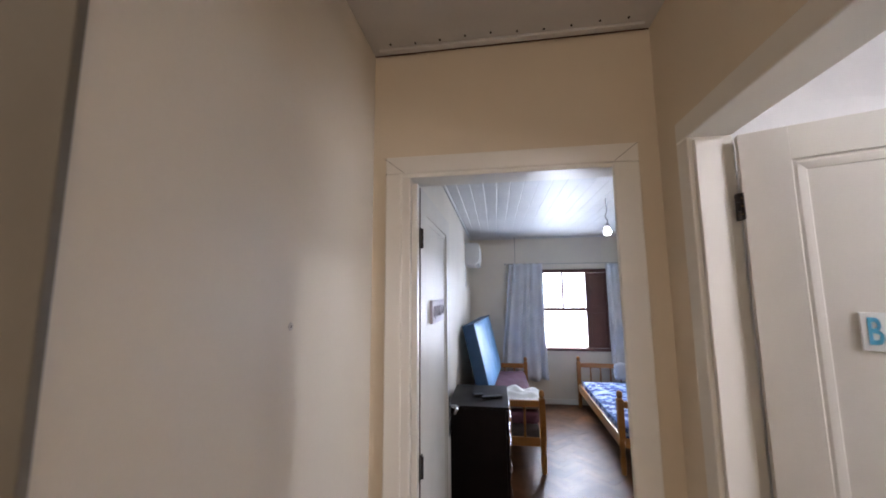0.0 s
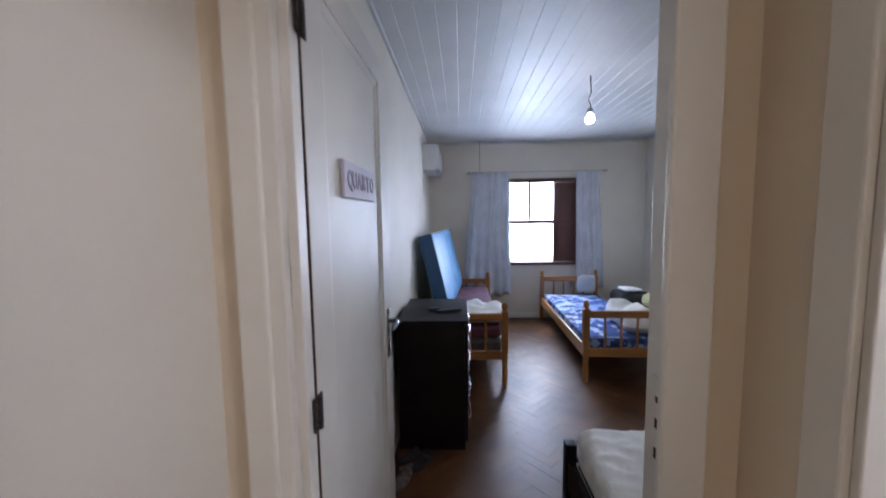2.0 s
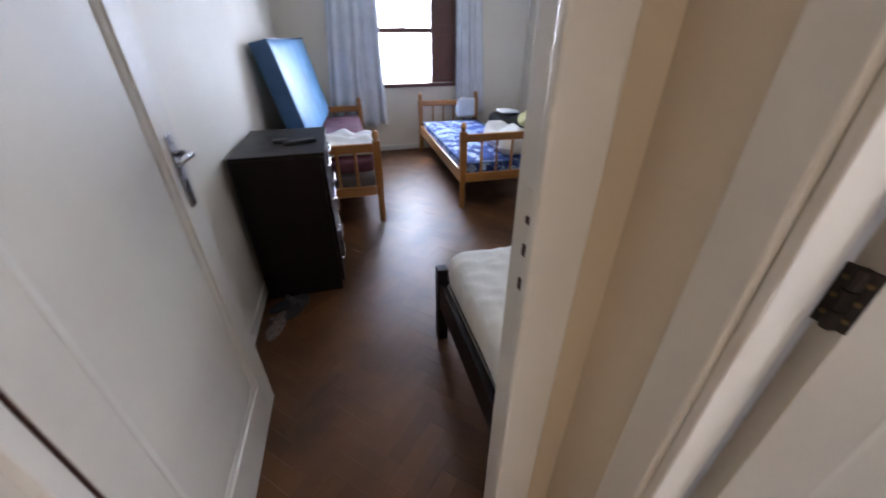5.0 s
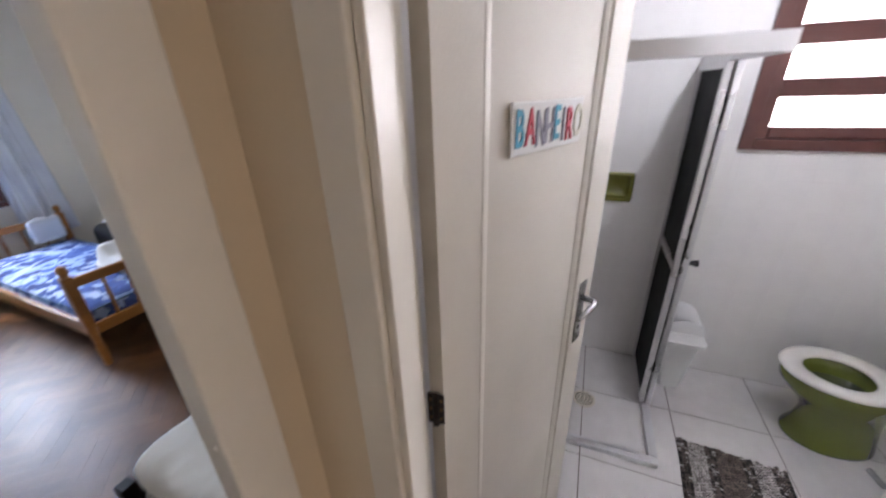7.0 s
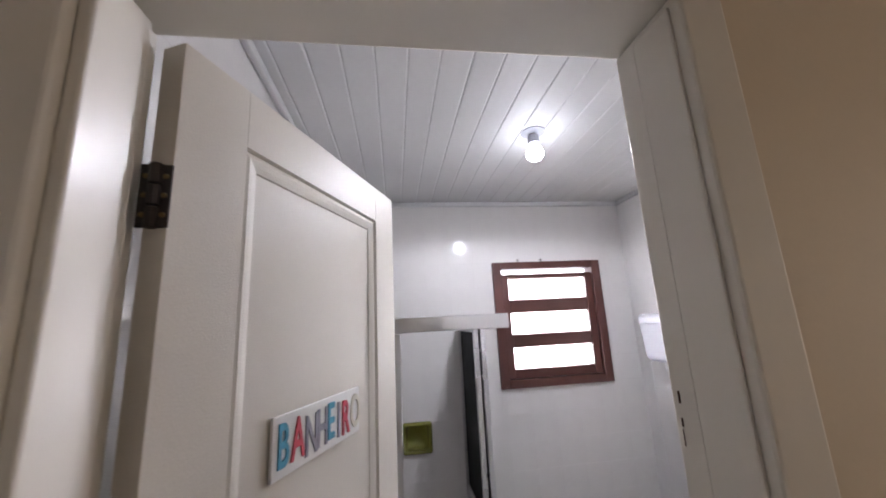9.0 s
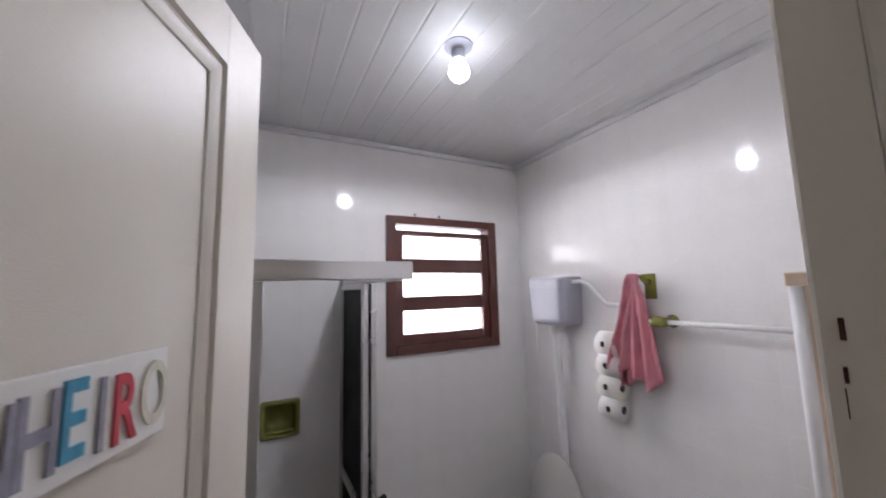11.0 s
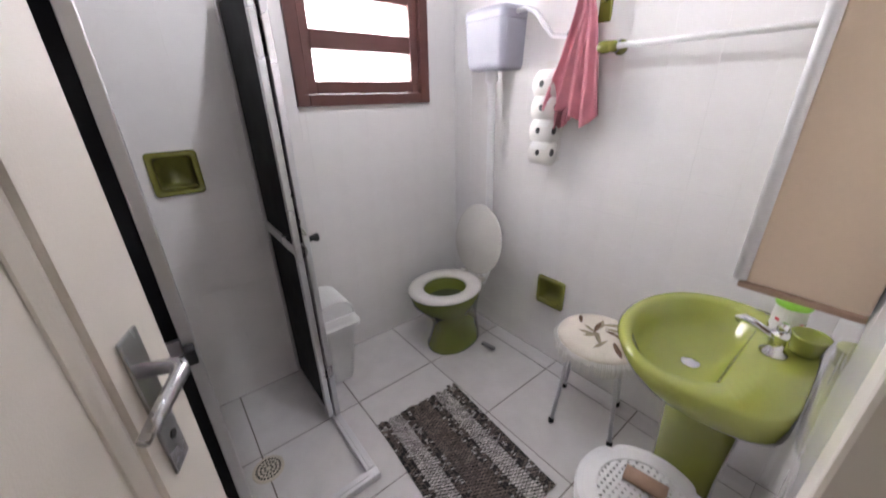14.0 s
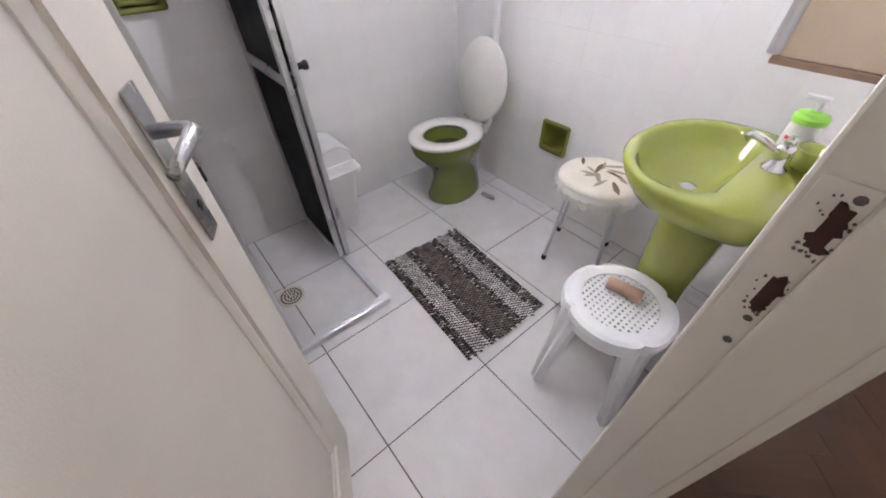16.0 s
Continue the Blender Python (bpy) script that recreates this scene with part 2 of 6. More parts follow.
M = {
    "cream": material("cream_wall_paint", (0.70, 0.60, 0.46), 0.55, var=0.04, scale=1.6, fine=160, bump=0.08),
    "offwhite": material("off_white_wall_paint", (0.80, 0.745, 0.65), 0.5, var=0.04, scale=1.6, fine=160, bump=0.08),
    "bedwall": material("bedroom_wall_paint", (0.75, 0.695, 0.60), 0.6, var=0.05, scale=1.5, fine=140, bump=0.08),
    "white_gloss": material("white_gloss_enamel", (0.74, 0.705, 0.64), 0.36, var=0.015, scale=9, fine=110, bump=0.10, coat=0.06),
    "door": material("cream_enamelled_door", (0.68, 0.64, 0.57), 0.46, var=0.06, scale=2.5, fine=420, bump=0.4, coat=0.0, spec=0.4),
    "plank_white": material("white_ceiling_boards", (0.66, 0.66, 0.66), 0.5, var=0.05, scale=2, fine=50, bump=0.04, coat=0.0),
    "hall_ceiling": material("hall_ceiling_board", (0.62, 0.59, 0.56), 0.6, var=0.06, scale=3, fine=80, bump=0.06),
    "tile": material("white_glazed_tile", (0.79, 0.775, 0.76), 0.075, var=0.025, scale=1.2, fine=30, bump=0.012),
    "grout": material("white_grout", (0.79, 0.775, 0.76), 0.6, var=0.04),
    "floor_tile": material("white_floor_tile", (0.67, 0.65, 0.64), 0.34, spec=0.35, var=0.05, scale=4, fine=60, bump=0.02, rnd=0.02),
    "floor_grout": material("dark_floor_grout", (0.20, 0.17, 0.15), 0.9, var=0.2, scale=20),
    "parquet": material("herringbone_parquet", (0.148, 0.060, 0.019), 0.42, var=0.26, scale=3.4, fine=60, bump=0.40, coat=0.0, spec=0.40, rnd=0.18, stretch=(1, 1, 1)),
    # hallway blocks: the same parquet in a darker tone
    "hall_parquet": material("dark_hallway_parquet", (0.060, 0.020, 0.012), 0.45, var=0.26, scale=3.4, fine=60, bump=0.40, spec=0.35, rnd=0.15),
    "parquet_gap": material("parquet_dirt_joint", (0.035, 0.02, 0.014), 0.85),
    "brown_wood": material("dark_red_brown_window_wood", (0.11, 0.034, 0.026), 0.4, var=0.15, scale=6, fine=70, bump=0.1, coat=0.1),
    "pine": material("varnished_pine", (0.44, 0.185, 0.045), 0.32, var=0.14, scale=5, fine=60, bump=0.05, coat=0.3, stretch=(1, 1, 4)),
    "dark_wood": material("dark_stained_wood", (0.012, 0.007, 0.007), 0.45, spec=0.16, var=0.2, scale=6, fine=80, bump=0.06),
    "chrome": material("chrome", (0.82, 0.82, 0.84), 0.12, 1.0, var=0.02, bump=0.0),
    "worn_chrome": material("dulled_chrome", (0.55, 0.55, 0.56), 0.26, 1.0, var=0.12, scale=20, bump=0.0),
    "water": material("bowl_water", (0.05, 0.06, 0.025), 0.05, var=0.05, bump=0.0),
    "alu": material("brushed_aluminium", (0.66, 0.66, 0.67), 0.3, 1.0, var=0.02, scale=2, fine=20, bump=0.0),
    "brass": material("tarnished_brass", (0.22, 0.15, 0.07), 0.4, 0.8, var=0.2, scale=40, bump=0.0),
    "caulk": material("red_brown_gap", (0.16, 0.07, 0.045), 0.85, var=0.25, scale=30, bump=0.0),
    "rust": material("tarnished_hinge_metal", (0.030, 0.020, 0.015), 0.55, 0.2, var=0.25, scale=30),
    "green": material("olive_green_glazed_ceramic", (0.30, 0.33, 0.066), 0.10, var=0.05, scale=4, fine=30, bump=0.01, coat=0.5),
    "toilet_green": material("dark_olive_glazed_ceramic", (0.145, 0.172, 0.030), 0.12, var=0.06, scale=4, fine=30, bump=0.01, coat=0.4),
    # dark tone carrying the shade on the end of the left hallway wall
    "wall_end_shade": material("wall_end_shade_olive", (0.17, 0.155, 0.125), 0.5, var=0.08, scale=3, fine=120, bump=0.1),
    "leaf_brown": material("brown_leaf_print", (0.20, 0.12, 0.07), 0.9, var=0.2, scale=30),
    "leaf_olive": material("olive_leaf_print", (0.42, 0.36, 0.24), 0.9, var=0.2, scale=30),
    "dark_green": material("olive_green_tile_dish", (0.185, 0.185, 0.036), 0.15, var=0.06, scale=8, fine=40, bump=0.01, coat=0.4),
    "acrylic": material("black_textured_acrylic", (0.006, 0.006, 0.008), 0.6, spec=0.12, var=0.1, scale=10, fine=220, bump=0.12),
    "plastic_white": material("white_plastic", (0.78, 0.78, 0.78), 0.32, var=0.03, scale=8, bump=0.02),
    "plastic_grey": material("grey_white_cistern_plastic", (0.36, 0.365, 0.42), 0.35, var=0.04, bump=0.02),
    "seat": material("cream_seat_plastic", (0.76, 0.74, 0.69), 0.22, var=0.03, bump=0.01, coat=0.2),
    "lime": material("lime_green_plastic", (0.28, 0.62, 0.06), 0.3, var=0.04, bump=0.0),
    "bottle": material("milky_bottle_plastic", (0.72, 0.72, 0.68), 0.3, var=0.05, bump=0.0),
    "pink_towel": material("pink_terry_towel", (0.66, 0.27, 0.32), 0.95, var=0.12, scale=12, fine=320, bump=0.6),
    "pink_card": material("salmon_print", (0.75, 0.24, 0.20), 0.6, var=0.04, bump=0.0),
    "white_cloth": material("white_cotton_cloth", (0.76, 0.74, 0.70), 0.9, var=0.06, scale=5, fine=260, bump=0.3),
    "cream_cloth": material("cream_mattress_cover", (0.85, 0.83, 0.78), 0.9, var=0.05, scale=5, fine=260, bump=0.3),
    "stool_cloth": material("cream_stool_cover", (0.78, 0.72, 0.62), 0.9, var=0.08, scale=8, fine=260, bump=0.3),
    "pumice": material("grey_pumice", (0.34, 0.33, 0.34), 0.9, var=0.15, scale=40, fine=200, bump=0.6),
    "curtain": material("pale_blue_grey_curtain", (0.66, 0.68, 0.72), 0.9, var=0.06, scale=5, fine=260, bump=0.25),
    "purple": material("plum_bedspread", (0.15, 0.055, 0.085), 0.9, var=0.15, scale=10, fine=200, bump=0.4),
    "grey_mattress": material("grey_mattress_cover", (0.16, 0.14, 0.14), 0.9, var=0.15, scale=8, fine=200, bump=0.3),
    "blue_side": material("navy_mattress_border", (0.035, 0.11, 0.26), 0.5, var=0.1, scale=8, bump=0.1),
    "blue_face": material("bright_blue_mattress_face", (0.15, 0.44, 0.82), 0.42, var=0.12, scale=5, bump=0.3, spec=0.8),
    "blue_print": checker_print("blue_leaf_print", [(0.03, 0.055, 0.21), (0.32, 0.44, 0.70), (0.06, 0.12, 0.38), (0.03, 0.07, 0.26), (0.48, 0.58, 0.78)], 16),
    "beige_panel": material("beige_cabinet_panel", (0.73, 0.585, 0.435), 0.5, var=0.05, scale=3, fine=120, bump=0.03),
    "cardboard": material("brown_cardboard", (0.36, 0.235, 0.165), 0.85, var=0.12, scale=14, bump=0.2),
    "black": material("black_plastic", (0.015, 0.015, 0.017), 0.4, bump=0.02),
    "rubber": material("black_rubber", (0.02, 0.02, 0.02), 0.8),
    "paper": material("white_paper", (0.80, 0.80, 0.78), 0.75, var=0.03, bump=0.02),
    "ink_blue": material("blue_letter_ink", (0.07, 0.34, 0.52), 0.7, var=0.15, scale=60),
    "ink_red": material("red_letter_ink", (0.60, 0.06, 0.09), 0.7, var=0.15, scale=60),
    "ink_grey": material("grey_letter_ink", (0.34, 0.34, 0.42), 0.7, var=0.2, scale=60),
    "ink_faded": material("faded_lilac_letter_ink", (0.36, 0.32, 0.40), 0.7, var=0.15, scale=60),
    "lilac_board": material("pale_lilac_board", (0.58, 0.53, 0.60), 0.6, var=0.05, scale=20),
    "ink_white": material("pale_letter_ink", (0.68, 0.66, 0.55), 0.7, var=0.1, scale=60),
    "hole": material("dark_bare_wood_and_gap_shade", (0.09, 0.035, 0.022), 0.8, var=0.3, scale=30),
    "chip": material("chipped_paint_metal", (0.16, 0.14, 0.13), 0.7, var=0.35, scale=60),
    "drain": material("cream_drain_plastic", (0.66, 0.60, 0.49), 0.5, bump=0.02),
    "rug_dark": material("dark_rag_rug_yarn", (0.032, 0.028, 0.028), 0.95, var=0.3, scale=30, fine=300, bump=0.5, rnd=0.35),
    "rug_mid": material("taupe_rag_rug_yarn", (0.25, 0.20, 0.172), 0.95, var=0.2, scale=30, fine=300, bump=0.5, rnd=0.35),
    "rug_light": material("pale_rag_rug_yarn", (0.72, 0.68, 0.65), 0.95, var=0.12, scale=30, fine=300, bump=0.5, rnd=0.25),
    "yellow_cloth": material("pale_yellow_cloth", (0.62, 0.60, 0.30), 0.9, var=0.08, bump=0.3),
    "bulb": glowing("lit_bulb", (0.93, 0.96, 1.0), 40),
    "glare": glowing("bright_sky_behind_window", (0.97, 0.98, 1.0), 5.0),
    "clear_rail": glass("clear_rail_plastic", (0.90, 0.90, 0.88), 0.12, 0.22),
    "glass": glass("clear_window_glass"),
    "frosted": glass("frosted_window_glass", (0.97, 0.97, 0.97), 0.5),
    "curtain_wire": material("curtain_wire", (0.45, 0.43, 0.4), 0.4, 0.6, bump=0),
    "slipper": material("dark_slipper_rubber", (0.05, 0.05, 0.055), 0.7),
    "slipper_light": material("patterned_sandal", (0.30, 0.24, 0.22), 0.7, var=0.3, scale=40),
}


# ---- mesh helpers ----
def part(name, bm, mat, parent=None, label="", smooth=False):
    """Links a bmesh as one mesh object, under a thing or a part."""
    me = bpy.data.meshes.new(name)
    bmesh.ops.recalc_face_normals(bm, faces=bm.faces)
    bm.to_mesh(me)
    bm.free()
    if smooth:
        for p in me.polygons:
            p.use_smooth = True
    me.materials.append(M[mat])
    ob = new(name, me)
    if parent is not None:
        ob.parent = parent
    if label:
        ob["label"] = label
    return ob


def thing(name, label, category, m=None, group="", kind=""):
    ob = tagged(new(name), label, category, group, kind)
    if m is not None:
        ob.matrix_world = m
    return ob


def add_box(bm, x0, x1, y0, y1, z0, z1, bevel=0.0, seg=2):
    vs = [bm.verts.new((x, y, z)) for x in (x0, x1) for y in (y0, y1) for z in (z0, z1)]
    fs = [bm.faces.new([vs[i] for i in f]) for f in ((0, 1, 3, 2), (4, 6, 7, 5), (0, 4, 5, 1), (2, 3, 7, 6), (0, 2, 6, 4), (1, 5, 7, 3))]
    if bevel:
        es = list({e for f in fs for e in f.edges})
        bmesh.ops.bevel(bm, geom=es, offset=bevel, segments=seg, profile=0.5, affect="EDGES")
    return bm


def box(x0, x1, y0, y1, z0, z1, bevel=0.0, seg=2):
    return add_box(bmesh.new(), x0, x1, y0, y1, z0, z1, bevel, seg)


def add_lathe(bm, prof, n=24, cx=0.0, cy=0.0, sx=1.0, sy=1.0):
    """Turns (radius, z) pairs about a vertical axis."""
    rings = []
    for r, z in prof:
        rings.append([bm.verts.new((cx + sx * r * math.cos(2 * math.pi * i / n), cy + sy * r * math.sin(2 * math.pi * i / n), z)) for i in range(n)])
    for a, b in zip(rings, rings[1:]):
        for i in range(n):
            bm.faces.new((a[i], a[(i + 1) % n], b[(i + 1) % n], b[i]))
    for ring in (rings[0], rings[-1]):
        bm.faces.new(ring)
    return bm


def lathe(prof, n=24, cx=0.0, cy=0.0, sx=1.0, sy=1.0):
    return add_lathe(bmesh.new(), prof, n, cx, cy, sx, sy)


def add_tube(bm, pts, r, n=10, cap=True):
    pts = [Vector(p) for p in pts]
    rs = r if isinstance(r, (list, tuple)) else [r] * len(pts)
    rings, up = [], None
    for i, p in enumerate(pts):
        d = (pts[min(i + 1, len(pts) - 1)] - pts[max(i - 1, 0)]).normalized()
        if up is None:
            up = Vector((0, 0, 1)) if abs(d.z) < 0.9 else Vector((1, 0, 0))
        s = d.cross(up).normalized()
        up = s.cross(d).normalized()
        rings.append([bm.verts.new(p + rs[i] * (math.cos(2 * math.pi * k / n) * s + math.sin(2 * math.pi * k / n) * up)) for k in range(n)])
    for a, b in zip(rings, rings[1:]):
        for k in range(n):
            bm.faces.new((a[k], a[(k + 1) % n], b[(k + 1) % n], b[k]))
    if cap:
        bm.faces.new(rings[0]), bm.faces.new(rings[-1])
    return bm


def tube(pts, r, n=10):
    return add_tube(bmesh.new(), pts, r, n)


def loft(rings, cap_first=True, cap_last=True):
    """Skins closed rings of equal count."""
    bm = bmesh.new()
    vr = [[bm.verts.new(p) for p in ring] for ring in rings]
    n = len(vr[0])
    for a, b in zip(vr, vr[1:]):
        for i in range(n):
            bm.faces.new((a[i], a[(i + 1) % n], b[(i + 1) % n], b[i]))
    if cap_first:
        bm.faces.new(vr[0])
    if cap_last:
        bm.faces.new(vr[-1])
    return bm


def oval(cx, cy, z, rx, ry, n=32, power=2.0, back=None):
    """A ring in the plane z; power above 2 squares it; back flattens what lies beyond x = back."""
    out = []
    for i in range(n):
        a = 2 * math.pi * i / n
        c, s = math.cos(a), math.sin(a)
        x = cx + rx * math.copysign(abs(c) ** (2 / power), c)
        y = cy + ry * math.copysign(abs(s) ** (2 / power), s)
        out.append((x if back is None else max(x, back), y, z))
    return out


def soft_block(x0, x1, y0, y1, z0, z1, nx, ny, bulge=0.02, wrinkle=0.01, freq=5.0, seed=0.0, round_=0.03):
    """A cushion, mattress or folded cloth: a rounded block with an uneven skin."""
    bm = box(x0, x1, y0, y1, z0, z1)
    bmesh.ops.subdivide_edges(bm, edges=bm.edges, cuts=max(nx, ny), use_grid_fill=True)
    cx, cy, cz = (x0 + x1) / 2, (y0 + y1) / 2, (z0 + z1) / 2
    hx, hy, hz = (x1 - x0) / 2, (y1 - y0) / 2, (z1 - z0) / 2
    for v in bm.verts:
        u = Vector((abs(v.co.x - cx) - (hx - round_), abs(v.co.y - cy) - (hy - round_), abs(v.co.z - cz) - (hz - min(round_, hz * 0.9))))
        u = Vector([max(0, k) for k in u])
        if u.length > 1e-6:
            sg = Vector((math.copysign(1, v.co.x - cx), math.copysign(1, v.co.y - cy), math.copysign(1, v.co.z - cz)))
            base = Vector((v.co.x - sg.x * u.x, v.co.y - sg.y * u.y, v.co.z - sg.z * u.z))
            un = u.normalized() * min(round_, u.length)
            v.co = base + Vector((sg.x * un.x, sg.y * un.y, sg.z * un.z))
        k = noise.noise(Vector((v.co.x * freq + seed, v.co.y * freq, v.co.z * freq)))
        top = 1 if v.co.z > cz else 0
        fall = (1 - ((v.co.x - cx) / hx) ** 2) * (1 - ((v.co.y - cy) / hy) ** 2)
        v.co.z += top * (bulge * max(0, fall) + wrinkle * k)
        if not top and v.co.z > z0 + 0.03:
            v.co.x += wrinkle * k
    return bm


def structure(name, bm, mat, label, category):
    ob = part(name, bm, mat)
    return tagged(ob, label, category, kind="structure")


def panel_with_hole(u0, u1, z0, z1, holes, t0, t1, axis):
    """A wall slab from t0 to t1 across `axis`, running u0 to u1 and z0 to z1, less rectangular holes (ua, ub, za, zb)."""
    us = sorted({u0, u1, *[h[0] for h in holes], *[h[1] for h in holes]})
    zs = sorted({z0, z1, *[h[2] for h in holes], *[h[3] for h in holes]})
    bm = bmesh.new()
    solid = {}
    for i in range(len(us) - 1):
        for j in range(len(zs) - 1):
            um, zm = (us[i] + us[i + 1]) / 2, (zs[j] + zs[j + 1]) / 2
            solid[i, j] = not any(h[0] < um < h[1] and h[2] < zm < h[3] for h in holes)

    def pt(u, t, z):
        return bm.verts.new((t, u, z) if axis == "x" else (u, t, z))

    for (i, j), full in solid.items():
        if not full:
            continue
        a, b, c, d = us[i], us[i + 1], zs[j], zs[j + 1]
        for t in (t0, t1):
            bm.faces.new([pt(a, t, c), pt(b, t, c), pt(b, t, d), pt(a, t, d)])
        for ni, nj, e in ((i - 1, j, ((a, c), (a, d))), (i + 1, j, ((b, c), (b, d))), (i, j - 1, ((a, c), (b, c))), (i, j + 1, ((a, d), (b, d)))):
            if not solid.get((ni, nj), False):
                (p, q), (r, s) = e
                bm.faces.new([pt(p, t0, q), pt(r, t0, s), pt(r, t1, s), pt(p, t1, q)])
    bmesh.ops.remove_doubles(bm, verts=bm.verts, dist=1e-5)
    return bm


def clip_poly(poly, x0, x1, y0, y1):
    for ax, lim, sg in ((0, x0, 1), (0, x1, -1), (1, y0, 1), (1, y1, -1)):
        out = []
        for p, q in zip(poly, poly[1:] + poly[:1]):
            dp, dq = sg * (p[ax] - lim), sg * (q[ax] - lim)
            if dp >= 0:
                out.append(p)
            if dp * dq < 0:
                k = dp / (dp - dq)
                out.append((p[0] + k * (q[0] - p[0]), p[1] + k * (q[1] - p[1])))
        poly = out
        if len(poly) < 3:
            return []
    return poly


def rect_minus(rects, hole):
    out = []
    for a, b, c, d in rects:
        ha, hb, hc, hd = hole
        if hb <= a or ha >= b or hd <= c or hc >= d:
            out.append((a, b, c, d))
            continue
        if ha > a:
            out.append((a, ha, c, d))
        if hb < b:
            out.append((hb, b, c, d))
        m0, m1 = max(a, ha), min(b, hb)
        if hc > c:
            out.append((m0, m1, c, hc))
        if hd < d:
            out.append((m0, m1, hd, d))
    return out


# ---- large structure ----
HALL_X0, HALL_X1, HALL_Y1, HALL_Z = -0.234, 0.764, 1.70, 2.60
BATH_X0, BATH_X1, BATH_Y0, BATH_Y1, BATH_Z = 0.872, 2.627, -0.285, 1.615, 2.50
BED_X0, BED_X1, BED_Y0, BED_Y1, BED_Z = -0.20, 2.86, 1.80, 6.28, 2.56
BW = (0.925, 1.92, 0.82, 2.035)          # bedroom window: x0, x1, z0, z1
AW = (-0.086, 0.630, 1.345, 2.10)        # bathroom window: y0, y1, z0, z1

structure("subfloor", box(-2.6, 3.0, -1.6, 6.5, -0.15, -0.012), "parquet_gap", "dark joint bed under the herringbone parquet", "floor")
structure("wall_hall_left", box(HALL_X0 - 0.15, HALL_X0, 0.757, HALL_Y1, 0, 2.75), "offwhite", "off-white painted hallway wall ending at an opening", "wall")
# Added board: its dark colour stands in for shade on the wall end.
structure("wall_end_shade_board", box(HALL_X0 - 0.153, HALL_X0 + 0.003, 0.745, 0.7565, 0, 2.35, 0.002), "wall_end_shade", "dark grey-olive board putting shade on the hallway wall end", "trim")
structure("wall_hall_left_header", box(HALL_X0 - 0.12, HALL_X0, -0.6, 0.757, 2.35, 2.75), "offwhite", "off-white plastered head above the hallway opening", "wall")
structure("wall_hall_left_near", box(HALL_X0 - 0.12, HALL_X0, -1.4, -0.6, 0, 2.75), "offwhite", "off-white painted hallway wall beside the opening", "wall")
structure("wall_bedroom_door", panel_with_hole(HALL_X0 - 0.12, 3.0, 0, 2.75, [(-0.172, 0.685, -1, 2.172)], HALL_Y1, BED_Y0, "y"), "cream",
          "cream-yellow painted wall round the bedroom door", "wall")
structure("wall_bathroom_door", panel_with_hole(-1.4, HALL_Y1, 0, 2.75, [(0.852, 1.583, -1, 2.185)], HALL_X1, BATH_X0 - 0.0032, "x"), "cream",
          "cream-yellow painted hallway wall round the bathroom door", "wall")
# Never in view: added to shut the hallway off behind the viewpoint.
structure("wall_hall_back", box(-2.6, BATH_X0, -1.5, -1.4, 0, 2.75), "cream", "unseen cream wall added to close the hallway", "wall")
structure("wall_living_far", box(-2.6, -2.5, -1.4, 1.9, 0, 2.75), "offwhite", "off-white painted wall of the adjoining room", "wall")
structure("wall_living_side", box(-2.6, HALL_X0 - 0.12, 1.75, 1.85, 0, 2.75), "offwhite", "off-white side wall of the adjoining room", "wall")
structure("ceiling_hall", box(-2.6, HALL_X1, -1.5, HALL_Y1, HALL_Z, HALL_Z + 0.05), "hall_ceiling", "dull white board ceiling of the hallway", "ceiling")

scar = thing("wall_scar", "small filled screw hole in the off-white hallway wall", "wall mark", kind="structure")
part("filler", lathe([(0.009, 0.0), (0.008, 0.0012), (0.004, 0.0016)], 12), "hall_ceiling", scar).matrix_local = pose(HALL_X0, 1.189, 1.612, 0, 90, 0)
part("hole", lathe([(0.0028, 0.0012), (0.0024, 0.0021)], 8), "chip", scar).matrix_local = pose(HALL_X0, 1.189, 1.612, 0, 90, 0)

# bathroom shell behind the tiles
structure("wall_bathroom_window", panel_with_hole(-0.45, 1.70, 0, 2.75, [(AW[0], AW[1], AW[2], AW[3]), (1.061, 1.201, 1.055, 1.195)], BATH_X1 + 0.0012, BATH_X1 + 0.19, "x"), "grout",
          "white grouted masonry round the bathroom window", "wall")
structure("wall_bathroom_right", panel_with_hole(HALL_X1, BATH_X1 + 0.008, 0, 2.75, [(1.78, 1.92, 0.335, 0.475)], BATH_Y0 - 0.12, BATH_Y0 - 0.0012, "y"), "grout", "white grouted bathroom wall behind the toilet", "wall")
structure("wall_bathroom_shower", box(BATH_X0 - 0.012, BATH_X1 + 0.008, BATH_Y1 + 0.0012, HALL_Y1, 0, 2.75), "grout", "white grouted bathroom wall in the shower", "wall")
structure("bathroom_screed", box(HALL_X1, BATH_X1 + 0.008, BATH_Y0 - 0.008, BATH_Y1 + 0.008, -0.03, -0.003), "floor_grout", "dark grout bed of the bathroom floor", "floor")

# bedroom shell
structure("wall_bedroom_left", box(BED_X0 - 0.1, BED_X0, BED_Y0, BED_Y1 + 0.2, 0, 2.75), "bedwall", "pale cream painted bedroom wall", "wall")
structure("wall_bedroom_right", box(BED_X1, BED_X1 + 0.1, BED_Y0, BED_Y1 + 0.2, 0, 2.75), "bedwall", "pale cream painted bedroom wall", "wall")
structure("wall_bedroom_window", panel_with_hole(BED_X0, BED_X1, 0, 2.75, [BW], BED_Y1, BED_Y1 + 0.2, "y"), "bedwall", "pale cream painted wall round the bedroom window", "wall")
